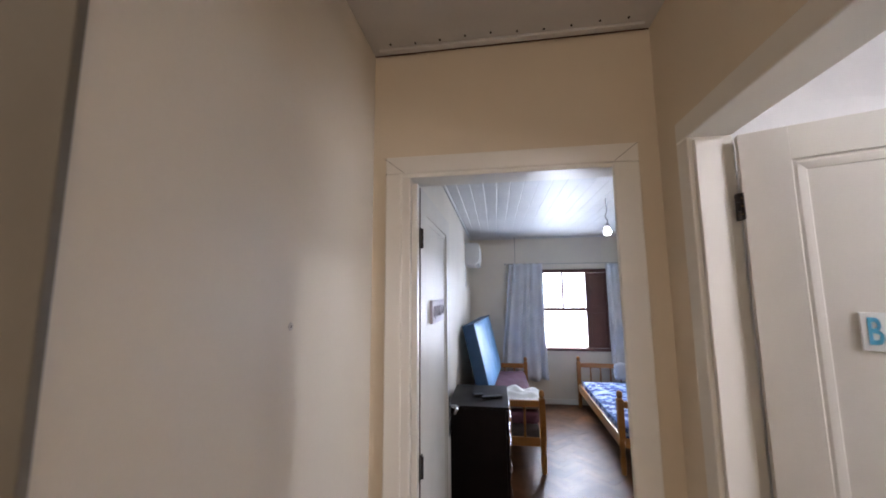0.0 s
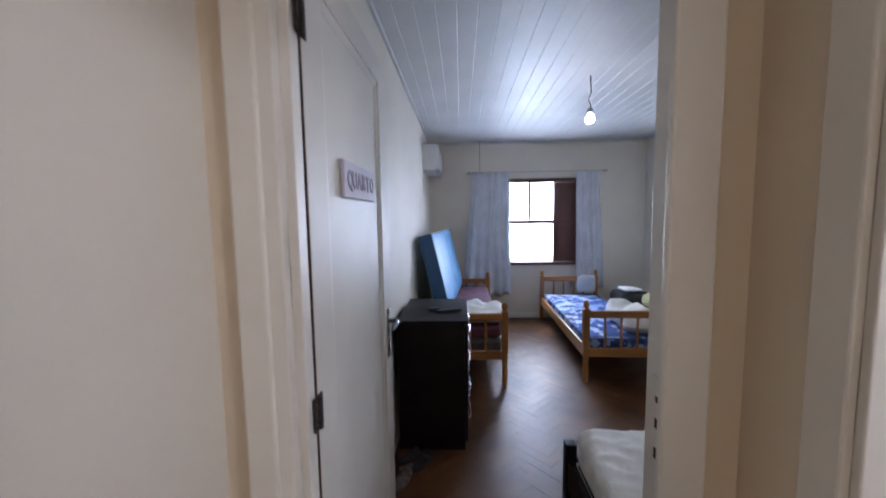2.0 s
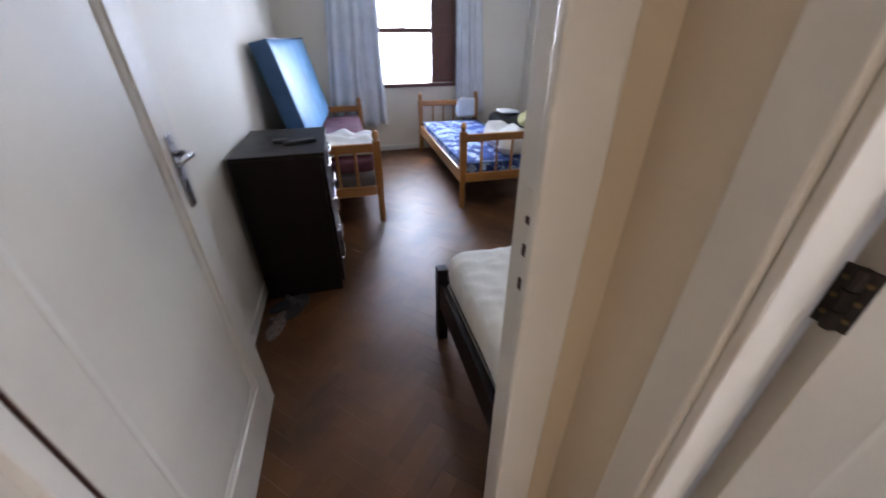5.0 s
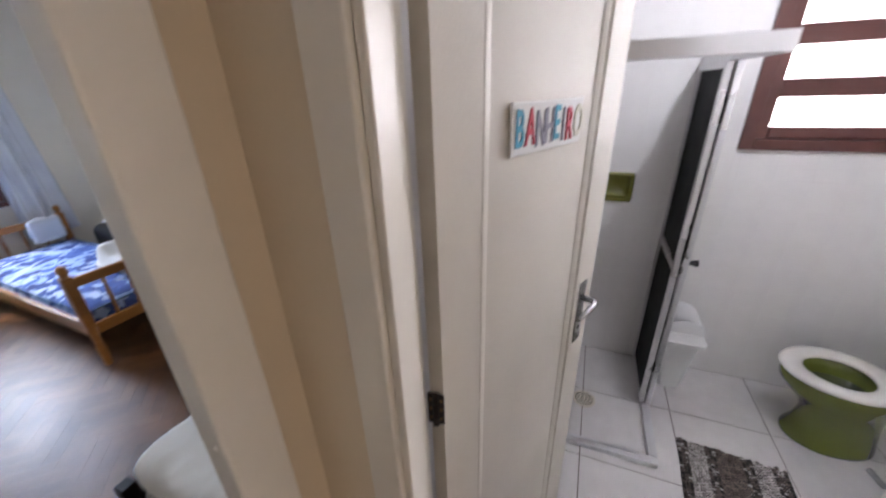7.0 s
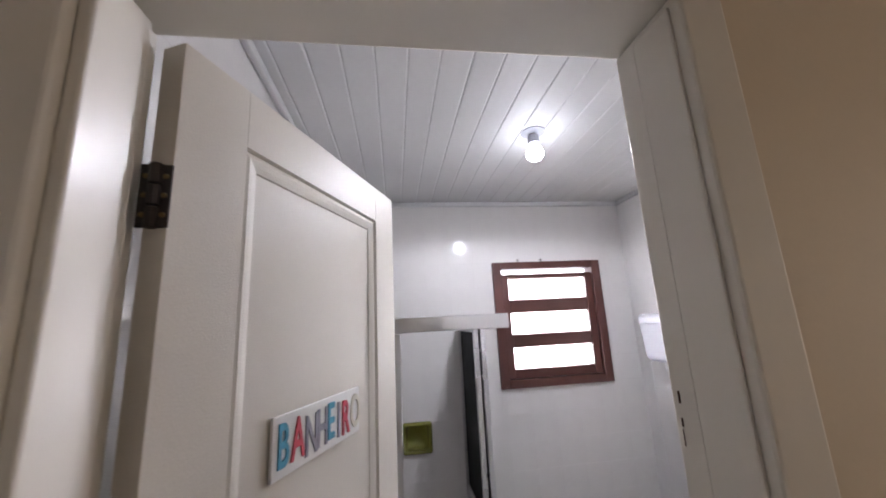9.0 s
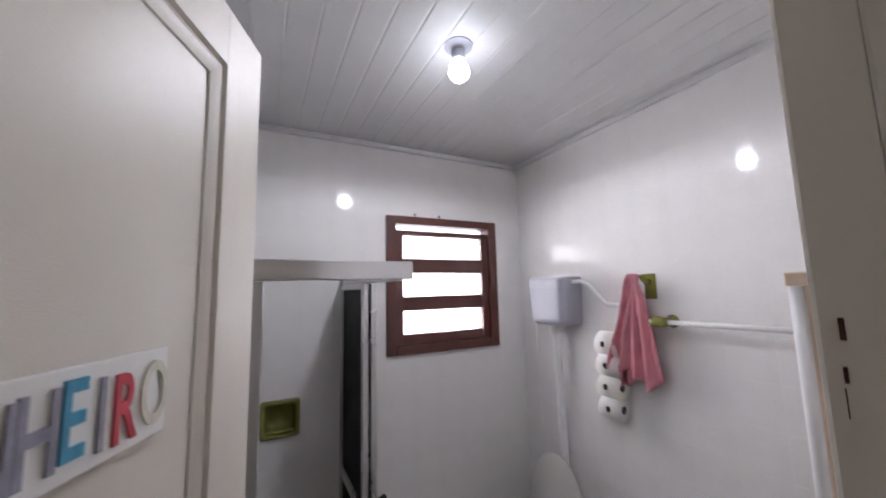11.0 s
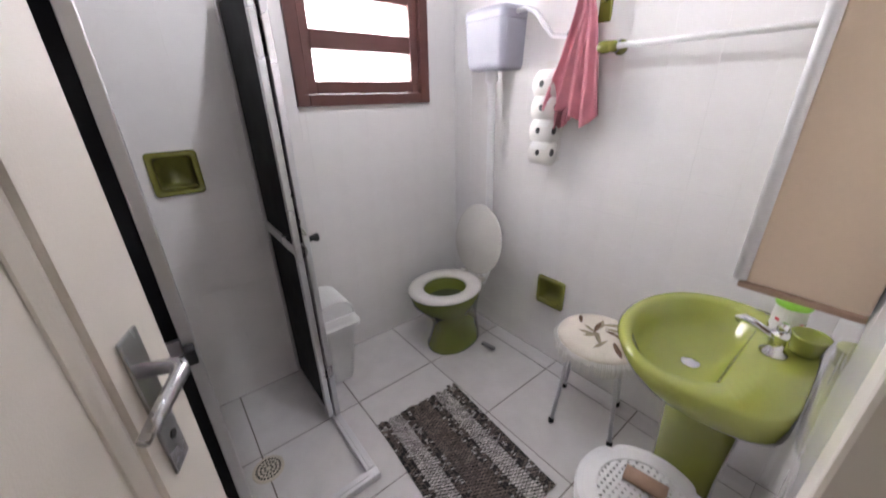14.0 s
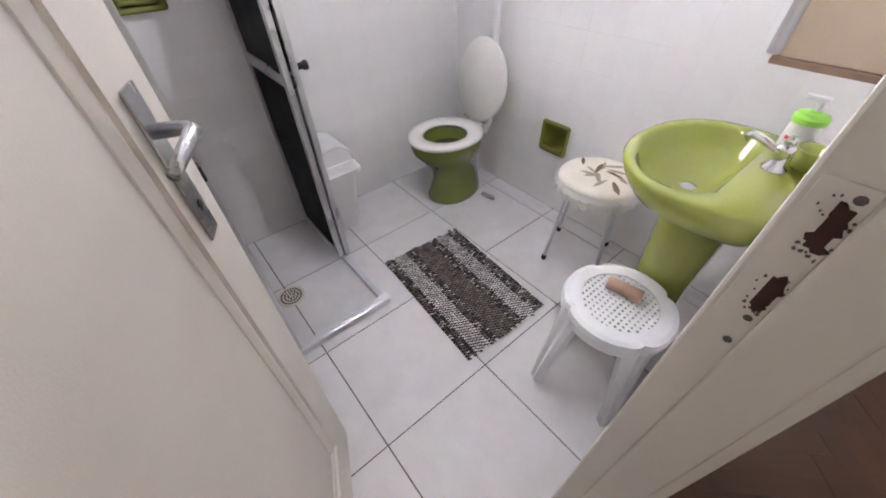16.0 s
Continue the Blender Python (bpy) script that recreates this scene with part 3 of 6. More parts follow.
# Unseen slab added above the ceilings, closing the rooms to the sky.
structure("roof_slab", box(-2.6, 3.0, -1.6, 6.5, 2.76, 2.86), "grout", "unseen slab added over the rooms", "ceiling")


def boards(x0, x1, y0, y1, z, pitch, along, gap=0.006, depth=0.008):
    """A ceiling of tongue-and-groove boards with V joints, in one mesh."""
    bm = bmesh.new()
    lo, hi = (y0, y1) if along == "x" else (x0, x1)
    k = lo
    while k < hi - 1e-4:
        a, b = k + gap / 2, min(k + pitch, hi) - gap / 2
        prof = [(a - gap / 2, z + depth), (a, z + 0.002), (a + 0.004, z), (b - 0.004, z), (b, z + 0.002), (b + gap / 2, z + depth)]
        for (p, pz), (q, qz) in zip(prof, prof[1:]):
            c = [(x0, p, pz), (x0, q, qz), (x1, q, qz), (x1, p, pz)] if along == "x" else [(p, y0, pz), (q, y0, qz), (q, y1, qz), (p, y1, pz)]
            bm.faces.new([bm.verts.new(v) for v in c])
        k += pitch
    add_box(bm, x0, x1, y0, y1, z + depth + 0.002, z + depth + 0.03)
    return bm


structure("ceiling_bathroom", boards(BATH_X0, BATH_X1, BATH_Y0 - 0.033, BATH_Y1, BATH_Z, 0.094, "x", 0.002, 0.003), "plank_white", "white lining-board ceiling of the bathroom", "ceiling")
structure("ceiling_bedroom", boards(BED_X0, BED_X1, BED_Y0, BED_Y1, BED_Z, 0.11, "y", 0.0006, 0.001), "plank_white", "glossy white board ceiling of the bedroom", "ceiling")


def cornice(name, pts, label):
    bm = bmesh.new()
    for (xa, ya, xb, yb, z) in pts:
        s = 0.022
        add_box(bm, min(xa, xb) - (0 if xa != xb else s / 2), max(xa, xb) + (0 if xa != xb else s / 2),
                min(ya, yb) - (0 if ya != yb else s / 2), max(ya, yb) + (0 if ya != yb else s / 2), z - 0.03, z - 0.001, 0.006, 2)
    return structure(name, bm, "plank_white", label, "trim")


o = 0.0135
cornice("cornice_bathroom", [(BATH_X0, BATH_Y0 + o, BATH_X1 - 0.026, BATH_Y0 + o, BATH_Z), (BATH_X1 - o, BATH_Y0 + 0.002, BATH_X1 - o, BATH_Y1 - 0.002, BATH_Z),
                             (BATH_X0, BATH_Y1 - o, BATH_X1 - 0.026, BATH_Y1 - o, BATH_Z)], "thin white cornice round the bathroom ceiling")
cornice("cornice_bedroom", [(BED_X0 + o, BED_Y0 + 0.002, BED_X0 + o, BED_Y1 - 0.002, BED_Z), (BED_X0 + 0.026, BED_Y1 - o, BED_X1 - 0.026, BED_Y1 - o, BED_Z),
                            (BED_X1 - o, BED_Y0 + 0.002, BED_X1 - o, BED_Y1 - 0.002, BED_Z)], "thin white cornice round the bedroom ceiling")


def baseboard(name, x0, x1, y0, y1):
    structure(name, box(x0, x1, y0, y1, 0.001, 0.075, 0.006, 2), "white_gloss", "low white painted baseboard", "baseboard")


baseboard("baseboard_bedroom_left", BED_X0, BED_X0 + 0.014, BED_Y0 + 0.02, BED_Y1)
baseboard("baseboard_bedroom_far", BED_X0 + 0.016, BED_X1 - 0.016, BED_Y1 - 0.014, BED_Y1)
baseboard("baseboard_bedroom_right", BED_X1 - 0.014, BED_X1, BED_Y0 + 0.02, BED_Y1)

# nail heads and the edge strip of the hallway ceiling
strip = thing("ceiling_strip", "thin white batten with nail heads along the hallway ceiling", "trim", kind="structure")
part("batten", box(HALL_X0 + 0.03, HALL_X1 - 0.03, HALL_Y1 - 0.045, HALL_Y1 - 0.02, HALL_Z - 0.012, HALL_Z - 0.001, 0.003), "hall_ceiling", strip)
part("gap_line", box(HALL_X0 + 0.002, HALL_X1 - 0.002, HALL_Y1 - 0.004, HALL_Y1 - 0.0005, HALL_Z - 0.003, HALL_Z - 0.001), "caulk", strip, "red-brown gap line along the wall")
for i in range(10):
    part("nail", lathe([(0.0035, HALL_Z - 0.006), (0.0045, HALL_Z - 0.0045), (0.003, HALL_Z - 0.001)], 8, HALL_X0 + 0.08 + i * 0.092, HALL_Y1 - 0.065 - 0.006 * math.sin(i * 5)), "rust", strip)


# ---- door frames ----
def door_frame_bedroom():
    f = thing("door_frame_bedroom", "white gloss painted wooden frame of the bedroom door", "door frame", kind="structure")
    part("jamb", box(-0.172, -0.09, 1.688, 1.732, 0, 2.10, 0.003), "white_gloss", f)
    part("jamb_rebate", box(-0.172, -0.132, 1.7325, 1.806, 0, 2.10, 0.002), "white_gloss", f)
    part("jamb", box(0.644, 0.685, 1.700, 1.806, 0, 2.10, 0.004), "white_gloss", f)
    part("head", box(-0.172, 0.685, 1.688, 1.806, 2.1005, 2.172, 0.004), "white_gloss", f)
    part("architrave", box(-0.180, -0.120, 1.680, 1.699, 0, 2.115, 0.005), "white_gloss", f)
    part("architrave", box(0.610, 0.693, 1.680, 1.6995, 0, 2.115, 0.005), "white_gloss", f)
    part("architrave", box(-0.180, 0.693, 1.680, 1.699, 2.1155, 2.18, 0.005), "white_gloss", f)
    for x0, x1, z0, z1 in ((-0.1828, -0.1802, 0, 2.1828), (0.6932, 0.6958, 0, 2.1828), (-0.1802, 0.6932, 2.1802, 2.1828)):
        part("caulk_line", box(x0, x1, 1.6945, 1.6998, z0, z1), "caulk", f, "thin red-brown gap line round the frame")
    for x, sg in ((0.6515, -1), (-0.150, 1)):
        part("mitre_joint", box(-0.048, 0.048, 1.6792, 1.6802, -0.0007, 0.0007), "caulk", f).matrix_local = pose(x, 0, 2.1478, 0, sg * 38, 0)
    part("door_stop", box(-0.0895, -0.0690, 1.715, 1.7535, 0, 2.088, 0.002), "white_gloss", f)
    # Added strip that keeps bedroom light out of the hinge-side crevice.
    part("gap_light_block", box(-0.1315, -0.1025, 1.785, 1.806, 0, 2.10, 0.002), "white_gloss", f)
    sp = part("strike_plate", box(0.6405, 0.6439, 1.735, 1.775, 0.96, 1.16, 0.001), "white_gloss", f, "white painted strike plate")
    for z0, z1 in ((1.105, 1.125), (1.05, 1.078), (0.985, 1.015)):
        part("mortise", box(0.6385, 0.6415, 1.744, 1.758, z0 + 0.004, z1 - 0.004, 0.001), "hole", sp)
    return f


def door_frame_bathroom():
    f = thing("door_frame_bathroom", "white gloss painted wooden frame of the bathroom door", "door frame", kind="structure")
    part("jamb", box(0.760, 0.880, 1.522, 1.583, 0, 2.12, 0.004), "white_gloss", f)
    part("jamb", box(0.760, 0.880, 0.852, 0.908, 0, 2.12, 0.004), "white_gloss", f)
    part("head", box(0.760, 0.880, 0.852, 1.583, 2.1205, 2.185, 0.004), "white_gloss", f)
    part("door_stop", box(0.772, 0.846, 1.507, 1.5215, 0, 2.108, 0.003), "white_gloss", f)
    part("door_stop", box(0.775, 0.838, 0.9085, 0.912, 0, 2.108, 0.003), "white_gloss", f)
    # bare mortises of the old lock in the near jamb
    sp = part("strike_recess", box(0.838, 0.872, 0.9085, 0.9100, 0.985, 1.14, 0.0005), "white_gloss", f, "worn recess of the missing strike plate")
    rng = random.Random(31)

    def flake(bm, x, z, r, y0, y1):
        """An irregular flat flake, the outline of paint broken away."""
        n = rng.randint(6, 9)
        rs = [r * rng.uniform(0.55, 1.25) for _ in range(n)]
        tilt = rng.uniform(0.8, 1.7)
        rings = [[(x + q * math.cos(2 * math.pi * i / n), y, z + tilt * q * math.sin(2 * math.pi * i / n)) for i, q in enumerate(rs)] for y in (y0, y1)]
        vr = [[bm.verts.new(p) for p in ring] for ring in rings]
        for i in range(n):
            bm.faces.new((vr[0][i], vr[0][(i + 1) % n], vr[1][(i + 1) % n], vr[1][i]))
        bm.faces.new(vr[0]), bm.faces.new(vr[1])

    for z0, z1 in ((1.082, 1.124), (1.010, 1.050)):
        part("mortise", box(0.8425, 0.8535, 0.9098, 0.9116, z0 + 0.002, z1 - 0.002, 0.0006), "hole", sp, "bare mortise with splintered edges")
        bm = bmesh.new()
        for k in range(5):
            flake(bm, 0.848 + rng.uniform(-0.004, 0.004), z0 + (z1 - z0) * (k + 0.5) / 5, 0.0055, 0.9097, 0.9119)
        part("splinter", bm, "hole", sp)
        bm = bmesh.new()
        for k in range(9):
            side = rng.choice((0, 0, 1))
            flake(bm, (0.8405 if side else 0.8575) + rng.gauss(0, 0.0018), z0 - 0.006 + (z1 - z0 + 0.012) * rng.random(), rng.uniform(0.0006, 0.0018), 0.9096, 0.9110)
        for k in range(6):
            flake(bm, 0.848 + rng.gauss(0, 0.004), z0 - 0.004 + rng.gauss(0, 0.0025), rng.uniform(0.0008, 0.002), 0.9096, 0.9110)
        part("chipped_paint", bm, "chip", sp, "chipped grey paint")
    for x0, x1, z0, z1 in ((0.8645, 0.8672, 1.647, 1.661), (0.8660, 0.8680, 1.621, 1.631), (0.8679, 0.8682, 1.600, 1.618)):
        part("jamb_scar", box(x0, x1, 0.9078, 0.9092, z0, z1, 0.0004), "hole", f, "dark gouge in the painted jamb")
    for z in (1.130, 0.995, 0.958):
        part("screw_hole", lathe([(0.004, 0), (0.004, 0.001)], 8), "chip", sp).matrix_local = pose(0.846, 0.9102, z, 90)
    return f


door_frame_bedroom()
door_frame_bathroom()


def hinge(parent, x, y, z, rz=0, half=0.022):
    """Butt hinge: two flaps either side of a knuckled pin, with screw heads."""
    h = part("hinge", box(-half, -0.003, -0.002, 0.002, -0.036, 0.036, 0.0006), "rust", parent, "tarnished butt hinge")
    h.matrix_local = pose(x, y, z, 0, 0, rz)
    part("hinge_flap", box(0.003, half, -0.002, 0.002, -0.036, 0.036, 0.0006), "rust", h)
    for k in range(3):
        part("hinge_knuckle", lathe([(0.0055, -0.037 + k * 0.025), (0.0068, -0.036 + k * 0.025), (0.0068, -0.0145 + k * 0.025), (0.0055, -0.0135 + k * 0.025)], 10, 0, -0.003), "rust", h)
    for sx in (-1, 1):
        for zz in (-0.022, 0.0, 0.022):
            part("screw", lathe([(0.0032, 0), (0.0026, 0.0012)], 8), "brass", h).matrix_local = pose(sx * half * 0.62, -0.002, zz, 90)
    return h


def door_leaf(name, label, width, height, thick, m, panels, swing_sign):
    """A framed leaf, hinged on its local z axis and reaching along +x; its face looks along -y * swing_sign."""
    d = thing(name, label, "door", m, kind="structure")
    st, top, bot = 0.105, 0.088, 0.20
    e = 0.0008
    part("stile", box(0.004, st, -thick / 2, thick / 2, 0.008, height, e), "door", d)
    part("stile", box(width - st, width, -thick / 2, thick / 2, 0.008, height, e), "door", d)
    part("rail", box(st, width - st, -thick / 2, thick / 2, height - top, height, e), "door", d)
    part("rail", box(st, width - st, -thick / 2, thick / 2, 0.008, bot, e), "door", d)
    lows = [bot] + [p[1] for p in panels]
    highs = [p[0] for p in panels] + [height - top]
    for a, b in zip(lows, highs):
        part("panel", box(st - 0.004, width - st + 0.004, -0.007, 0.007, a - 0.004, b + 0.004), "door", d)
        for s in (-1, 1):
            rings = [[(x, s * y, z) for x, z in ((st + k, a + k), (width - st - k, a + k), (width - st - k, b - k), (st + k, b - k))]
                     for k, y in ((0, 0.0075), (0, thick / 2 - 0.001), (0.003, thick / 2 - 0.006), (0.010, thick / 2 - 0.004), (0.018, thick / 2 - 0.0055), (0.027, 0.0095), (0.029, 0.0075))]
            part("moulding", loft(rings + rings[:1], False, False), "door", d)
    for p in panels:
        part("rail", box(st, width - st, -thick / 2, thick / 2, p[0], p[1], 0.003), "door", d)
    return d


def lever_handle(parent, x, z, side, thick, toward=-1):
    """Chrome lever with a long plate on one side of a leaf."""
    y = side * thick / 2
    ya, yb = sorted((y + side * 0.0005, y + side * 0.005))
    plate = part("handle_plate", box(x - 0.019, x + 0.019, ya, yb, z - 0.12, z + 0.08, 0.002), "worn_chrome", parent, "dulled chrome handle plate")
    part("lever", tube([(x, y + side * 0.004, z + 0.03), (x, y + side * 0.036, z + 0.03), (x + toward * 0.012, y + side * 0.046, z + 0.03), (x + toward * 0.06, y + side * 0.048, z + 0.032),
                        (x + toward * 0.105, y + side * 0.044, z + 0.026)], [0.009, 0.009, 0.009, 0.008, 0.006], 12), "worn_chrome", plate, smooth=True)
    part("keyhole", lathe([(0.006, 0), (0.006, 0.002)], 10), "black", plate).matrix_local = pose(x, y + side * 0.0052, z - 0.07, 90)


# bathroom leaf: opens inward on its far jamb
LEAF_A = (0.866, 1.498, -22.6)
leaf_a = door_leaf("door_bathroom", "cream enamelled panel door standing open into the bathroom", 0.625, 2.10, 0.035, pose(LEAF_A[0], LEAF_A[1], 0, 0, 0, LEAF_A[2]), [], 1)
lever_handle(leaf_a, 0.560, 1.075, -1, 0.035)
lever_handle(leaf_a, 0.560, 1.075, 1, 0.035)
hinge(leaf_a, -0.002, -0.004, 1.905, -62, 0.0155)
hinge(leaf_a, -0.002, -0.004, 1.12, -62, 0.0155)
hinge(leaf_a, -0.002, -0.004, 0.28, -62, 0.0155)

# bedroom leaf: opens inward on its left jamb
leaf_b = door_leaf("door_bedroom", "cream enamelled panel door standing open into the bedroom", 0.735, 2.085, 0.035, pose(-0.083, 1.756, 0, 0, 0, 89.0), [], 1)
# Dark strip on the leaf edge paints in the shade of the hinge gap.
part("gap_shade_strip", box(0.0005, 0.0036, -0.0165, 0.0165, 0.01, 2.08, 0.0005), "hole", leaf_b, "dark strip standing in for shade in the hinge gap")
lever_handle(leaf_b, 0.680, 1.05, -1, 0.035)
lever_handle(leaf_b, 0.685, 1.02, 1, 0.035)
hinge(leaf_b, -0.002, -0.0195, 1.886, 0)
hinge(leaf_b, -0.002, -0.0195, 1.08, 0)
hinge(leaf_b, -0.002, -0.0195, 0.26, 0)


def letter_on(parent, ch, size, m, mat, depth=0.0012):
    cu = bpy.data.curves.new("letter", "FONT")
    cu.body, cu.size, cu.extrude, cu.offset = ch, size, depth, 0.0012
    tmp = bpy.data.objects.new("letter", cu)
    me = bpy.data.meshes.new_from_object(tmp)
    bpy.data.objects.remove(tmp)
    me.materials.clear()
    me.materials.append(M[mat])
    ob = new("letter", me)
    ob.parent = parent
    ob.matrix_local = m
    return ob


def door_sign():
    """Hand-lettered card on the bathroom door."""
    s = thing("door_sign", "white card with hand-coloured block letters on the bathroom door", "sign",
              pose(LEAF_A[0], LEAF_A[1], 0, 0, 0, LEAF_A[2]) @ pose(0.184, -0.0085, 1.546))
    part("card", box(0, 0.252, -0.006, -0.0005, 0, 0.086, 0.0015), "paper", s)
    inks = ["ink_blue", "ink_red", "ink_grey", "ink_grey", "ink_blue", "ink_grey", "ink_red", "ink_white"]
    x = 0.008
    for ch, ink in zip("BANHEIRO", inks):
        w = 0.016 if ch == "I" else 0.0315
        letter_on(s, ch, 0.074, pose(x, -0.0072, 0.014 + 0.003 * math.sin(x * 60), 90, 0, 0) @ Matrix.Diagonal((0.63, 1.15, 1, 1)), ink)
        x += w
    return s


door_sign()


def name_plaque():
    s = thing("name_plaque", "pale lilac door plaque with faded lettering on the bedroom door", "sign", pose(-0.083, 1.756, 0, 0, 0, 89.0) @ pose(0.218, -0.0085, 1.55))
    part("board", box(0, 0.30, -0.012, -0.0005, 0, 0.10, 0.003), "lilac_board", s)
    x = 0.022
    for ch in "QUARTO":
        letter_on(s, ch, 0.06, pose(x, -0.0130, 0.029, 90) @ Matrix.Diagonal((0.95, 1.1, 1, 1)), "ink_faded")
        x += 0.044


name_plaque()


# ---- bathroom window ----
def bathroom_window():
    y0, y1, z0, z1 = AW
    w = thing("window_bathroom", "dark red-brown wooden window with three frosted louvre panes", "window", kind="structure")
    x0, x1 = BATH_X1 - 0.02, BATH_X1 + 0.07
    f = part("window_frame", box(x0, x1, y0, y0 + 0.055, z0, z1, 0.004), "brown_wood", w)
    part("window_frame", box(x0, x1, y1 - 0.055, y1, z0, z1, 0.004), "brown_wood", w)
    part("window_frame", box(x0, x1, y0 + 0.0555, y1 - 0.0555, z0, z0 + 0.05, 0.004), "brown_wood", w)
    part("window_frame", box(x0, x1, y0 + 0.0555, y1 - 0.0555, z1 - 0.045, z1, 0.004), "brown_wood", w)
    a, b = y0 + 0.056, y1 - 0.056
    h = z1 - z0
    part("sash_stile", box(x0 + 0.02, x1 - 0.02, a, a + 0.045, z0 + 0.0505, z1 - 0.075, 0.004), "brown_wood", w)
    part("sash_stile", box(x0 + 0.02, x1 - 0.02, b - 0.045, b, z0 + 0.0505, z1 - 0.075, 0.004), "brown_wood", w)
    rails = [(0.067, 0.14), (0.31, 0.42), (0.59, 0.695), (0.86, 0.94)]
    rails = [(z1 - r[1] * h, z1 - r[0] * h) for r in rails]
    for ra, rb in rails[:]:
        part("sash_rail", box(x0 + 0.02, x1 - 0.02, a + 0.0455, b - 0.0455, max(ra, z0 + 0.051), min(rb, z1 - 0.075), 0.006), "brown_wood", w)
    for (ra, rb), (rc, rd) in zip(rails[1:], rails):
        p = part("pane", box(x0 + 0.042, x0 + 0.046, a + 0.04, b - 0.04, rb - 0.004, rc + 0.004), "frosted", w, "frosted glass pane")
        p.visible_shadow = False
    for y in (0.457, 0.304):
        part("curtain_nail", tube([(x0 + 0.012, y, z1 - 0.004), (x0 + 0.010, y, z1 + 0.010), (x0 - 0.004, y + 0.004, z1 + 0.014), (x0 - 0.006, y + 0.020, z1 + 0.008)], 0.003, 6), "rust", w, "bent rusty curtain nail")
    part("outer_sill", box(x1, x1 + 0.11, y0, y1, z0 - 0.02, z0 - 0.002, 0.003), "grout", w)


bathroom_window()


# ---- bedroom window ----
def bedroom_window():
    x0, x1, z0, z1 = BW
    w = thing("window_bedroom", "dark red-brown wooden sash window with one shutter leaf closed", "window", kind="structure")
    ya, yb = BED_Y1 - 0.015, BED_Y1 + 0.09
    part("window_frame", box(x0, x0 + 0.03, ya, yb, z0, z1, 0.004), "brown_wood", w)
    part("window_frame", box(x1 - 0.03, x1, ya, yb, z0, z1, 0.004), "brown_wood", w)
    part("window_frame", box(x0 + 0.0305, x1 - 0.0305, ya, yb, z1 - 0.06, z1, 0.004), "brown_wood", w)
    part("window_sill", box(x0 - 0.02, x1 + 0.02, ya - 0.03, yb, z0 - 0.03, z0 + 0.012, 0.006), "brown_wood", w)
    xs = 1.585
    part("mullion", box(xs, xs + 0.025, ya + 0.02, yb - 0.005, z0 + 0.013, z1 - 0.061, 0.003), "brown_wood", w)
    sash = part("sash", box(x0 + 0.031, xs - 0.001, ya + 0.035, ya + 0.065, 1.385, 1.440, 0.003), "brown_wood", w)
    part("sash", box(1.226, 1.262, ya + 0.035, ya + 0.06, 1.4405, z1 - 0.061, 0.003), "brown_wood", w)
    sh = part("shutter", box(xs + 0.026, x1 - 0.031, ya + 0.03, ya + 0.06, z0 + 0.014, z1 - 0.062, 0.004), "brown_wood", w, "closed wooden shutter leaf")
    for a, b in ((z0 + 0.07, 1.36), (1.46, z1 - 0.12)):
        part("shutter_panel", box(xs + 0.07, x1 - 0.075, ya + 0.022, ya + 0.029, a, b, 0.005), "brown_wood", sh)
    p = part("pane", box(x0 + 0.031, xs - 0.001, ya + 0.045, ya + 0.049, z0 + 0.014, 1.399), "glass", w)
    p.visible_shadow = False
    for a, b in ((x0 + 0.031, 1.2355), (1.2525, xs - 0.001)):
        p = part("pane", box(a, b, ya + 0.048, ya + 0.052, 1.431, z1 - 0.062), "glass", w)
        p.visible_shadow = False


bedroom_window()

# bright hazy sky outside both windows
bd = part("backdrop", box(-6, 8, 9.6, 9.65, -1, 7), "glare")
tagged(bd, "bright white overcast sky beyond the windows", "sky", kind="structure")
bd2 = part("backdrop", box(5.5, 5.55, -4, 5, -1, 6), "glare")
tagged(bd2, "bright white overcast sky beyond the windows", "sky", kind="structure")


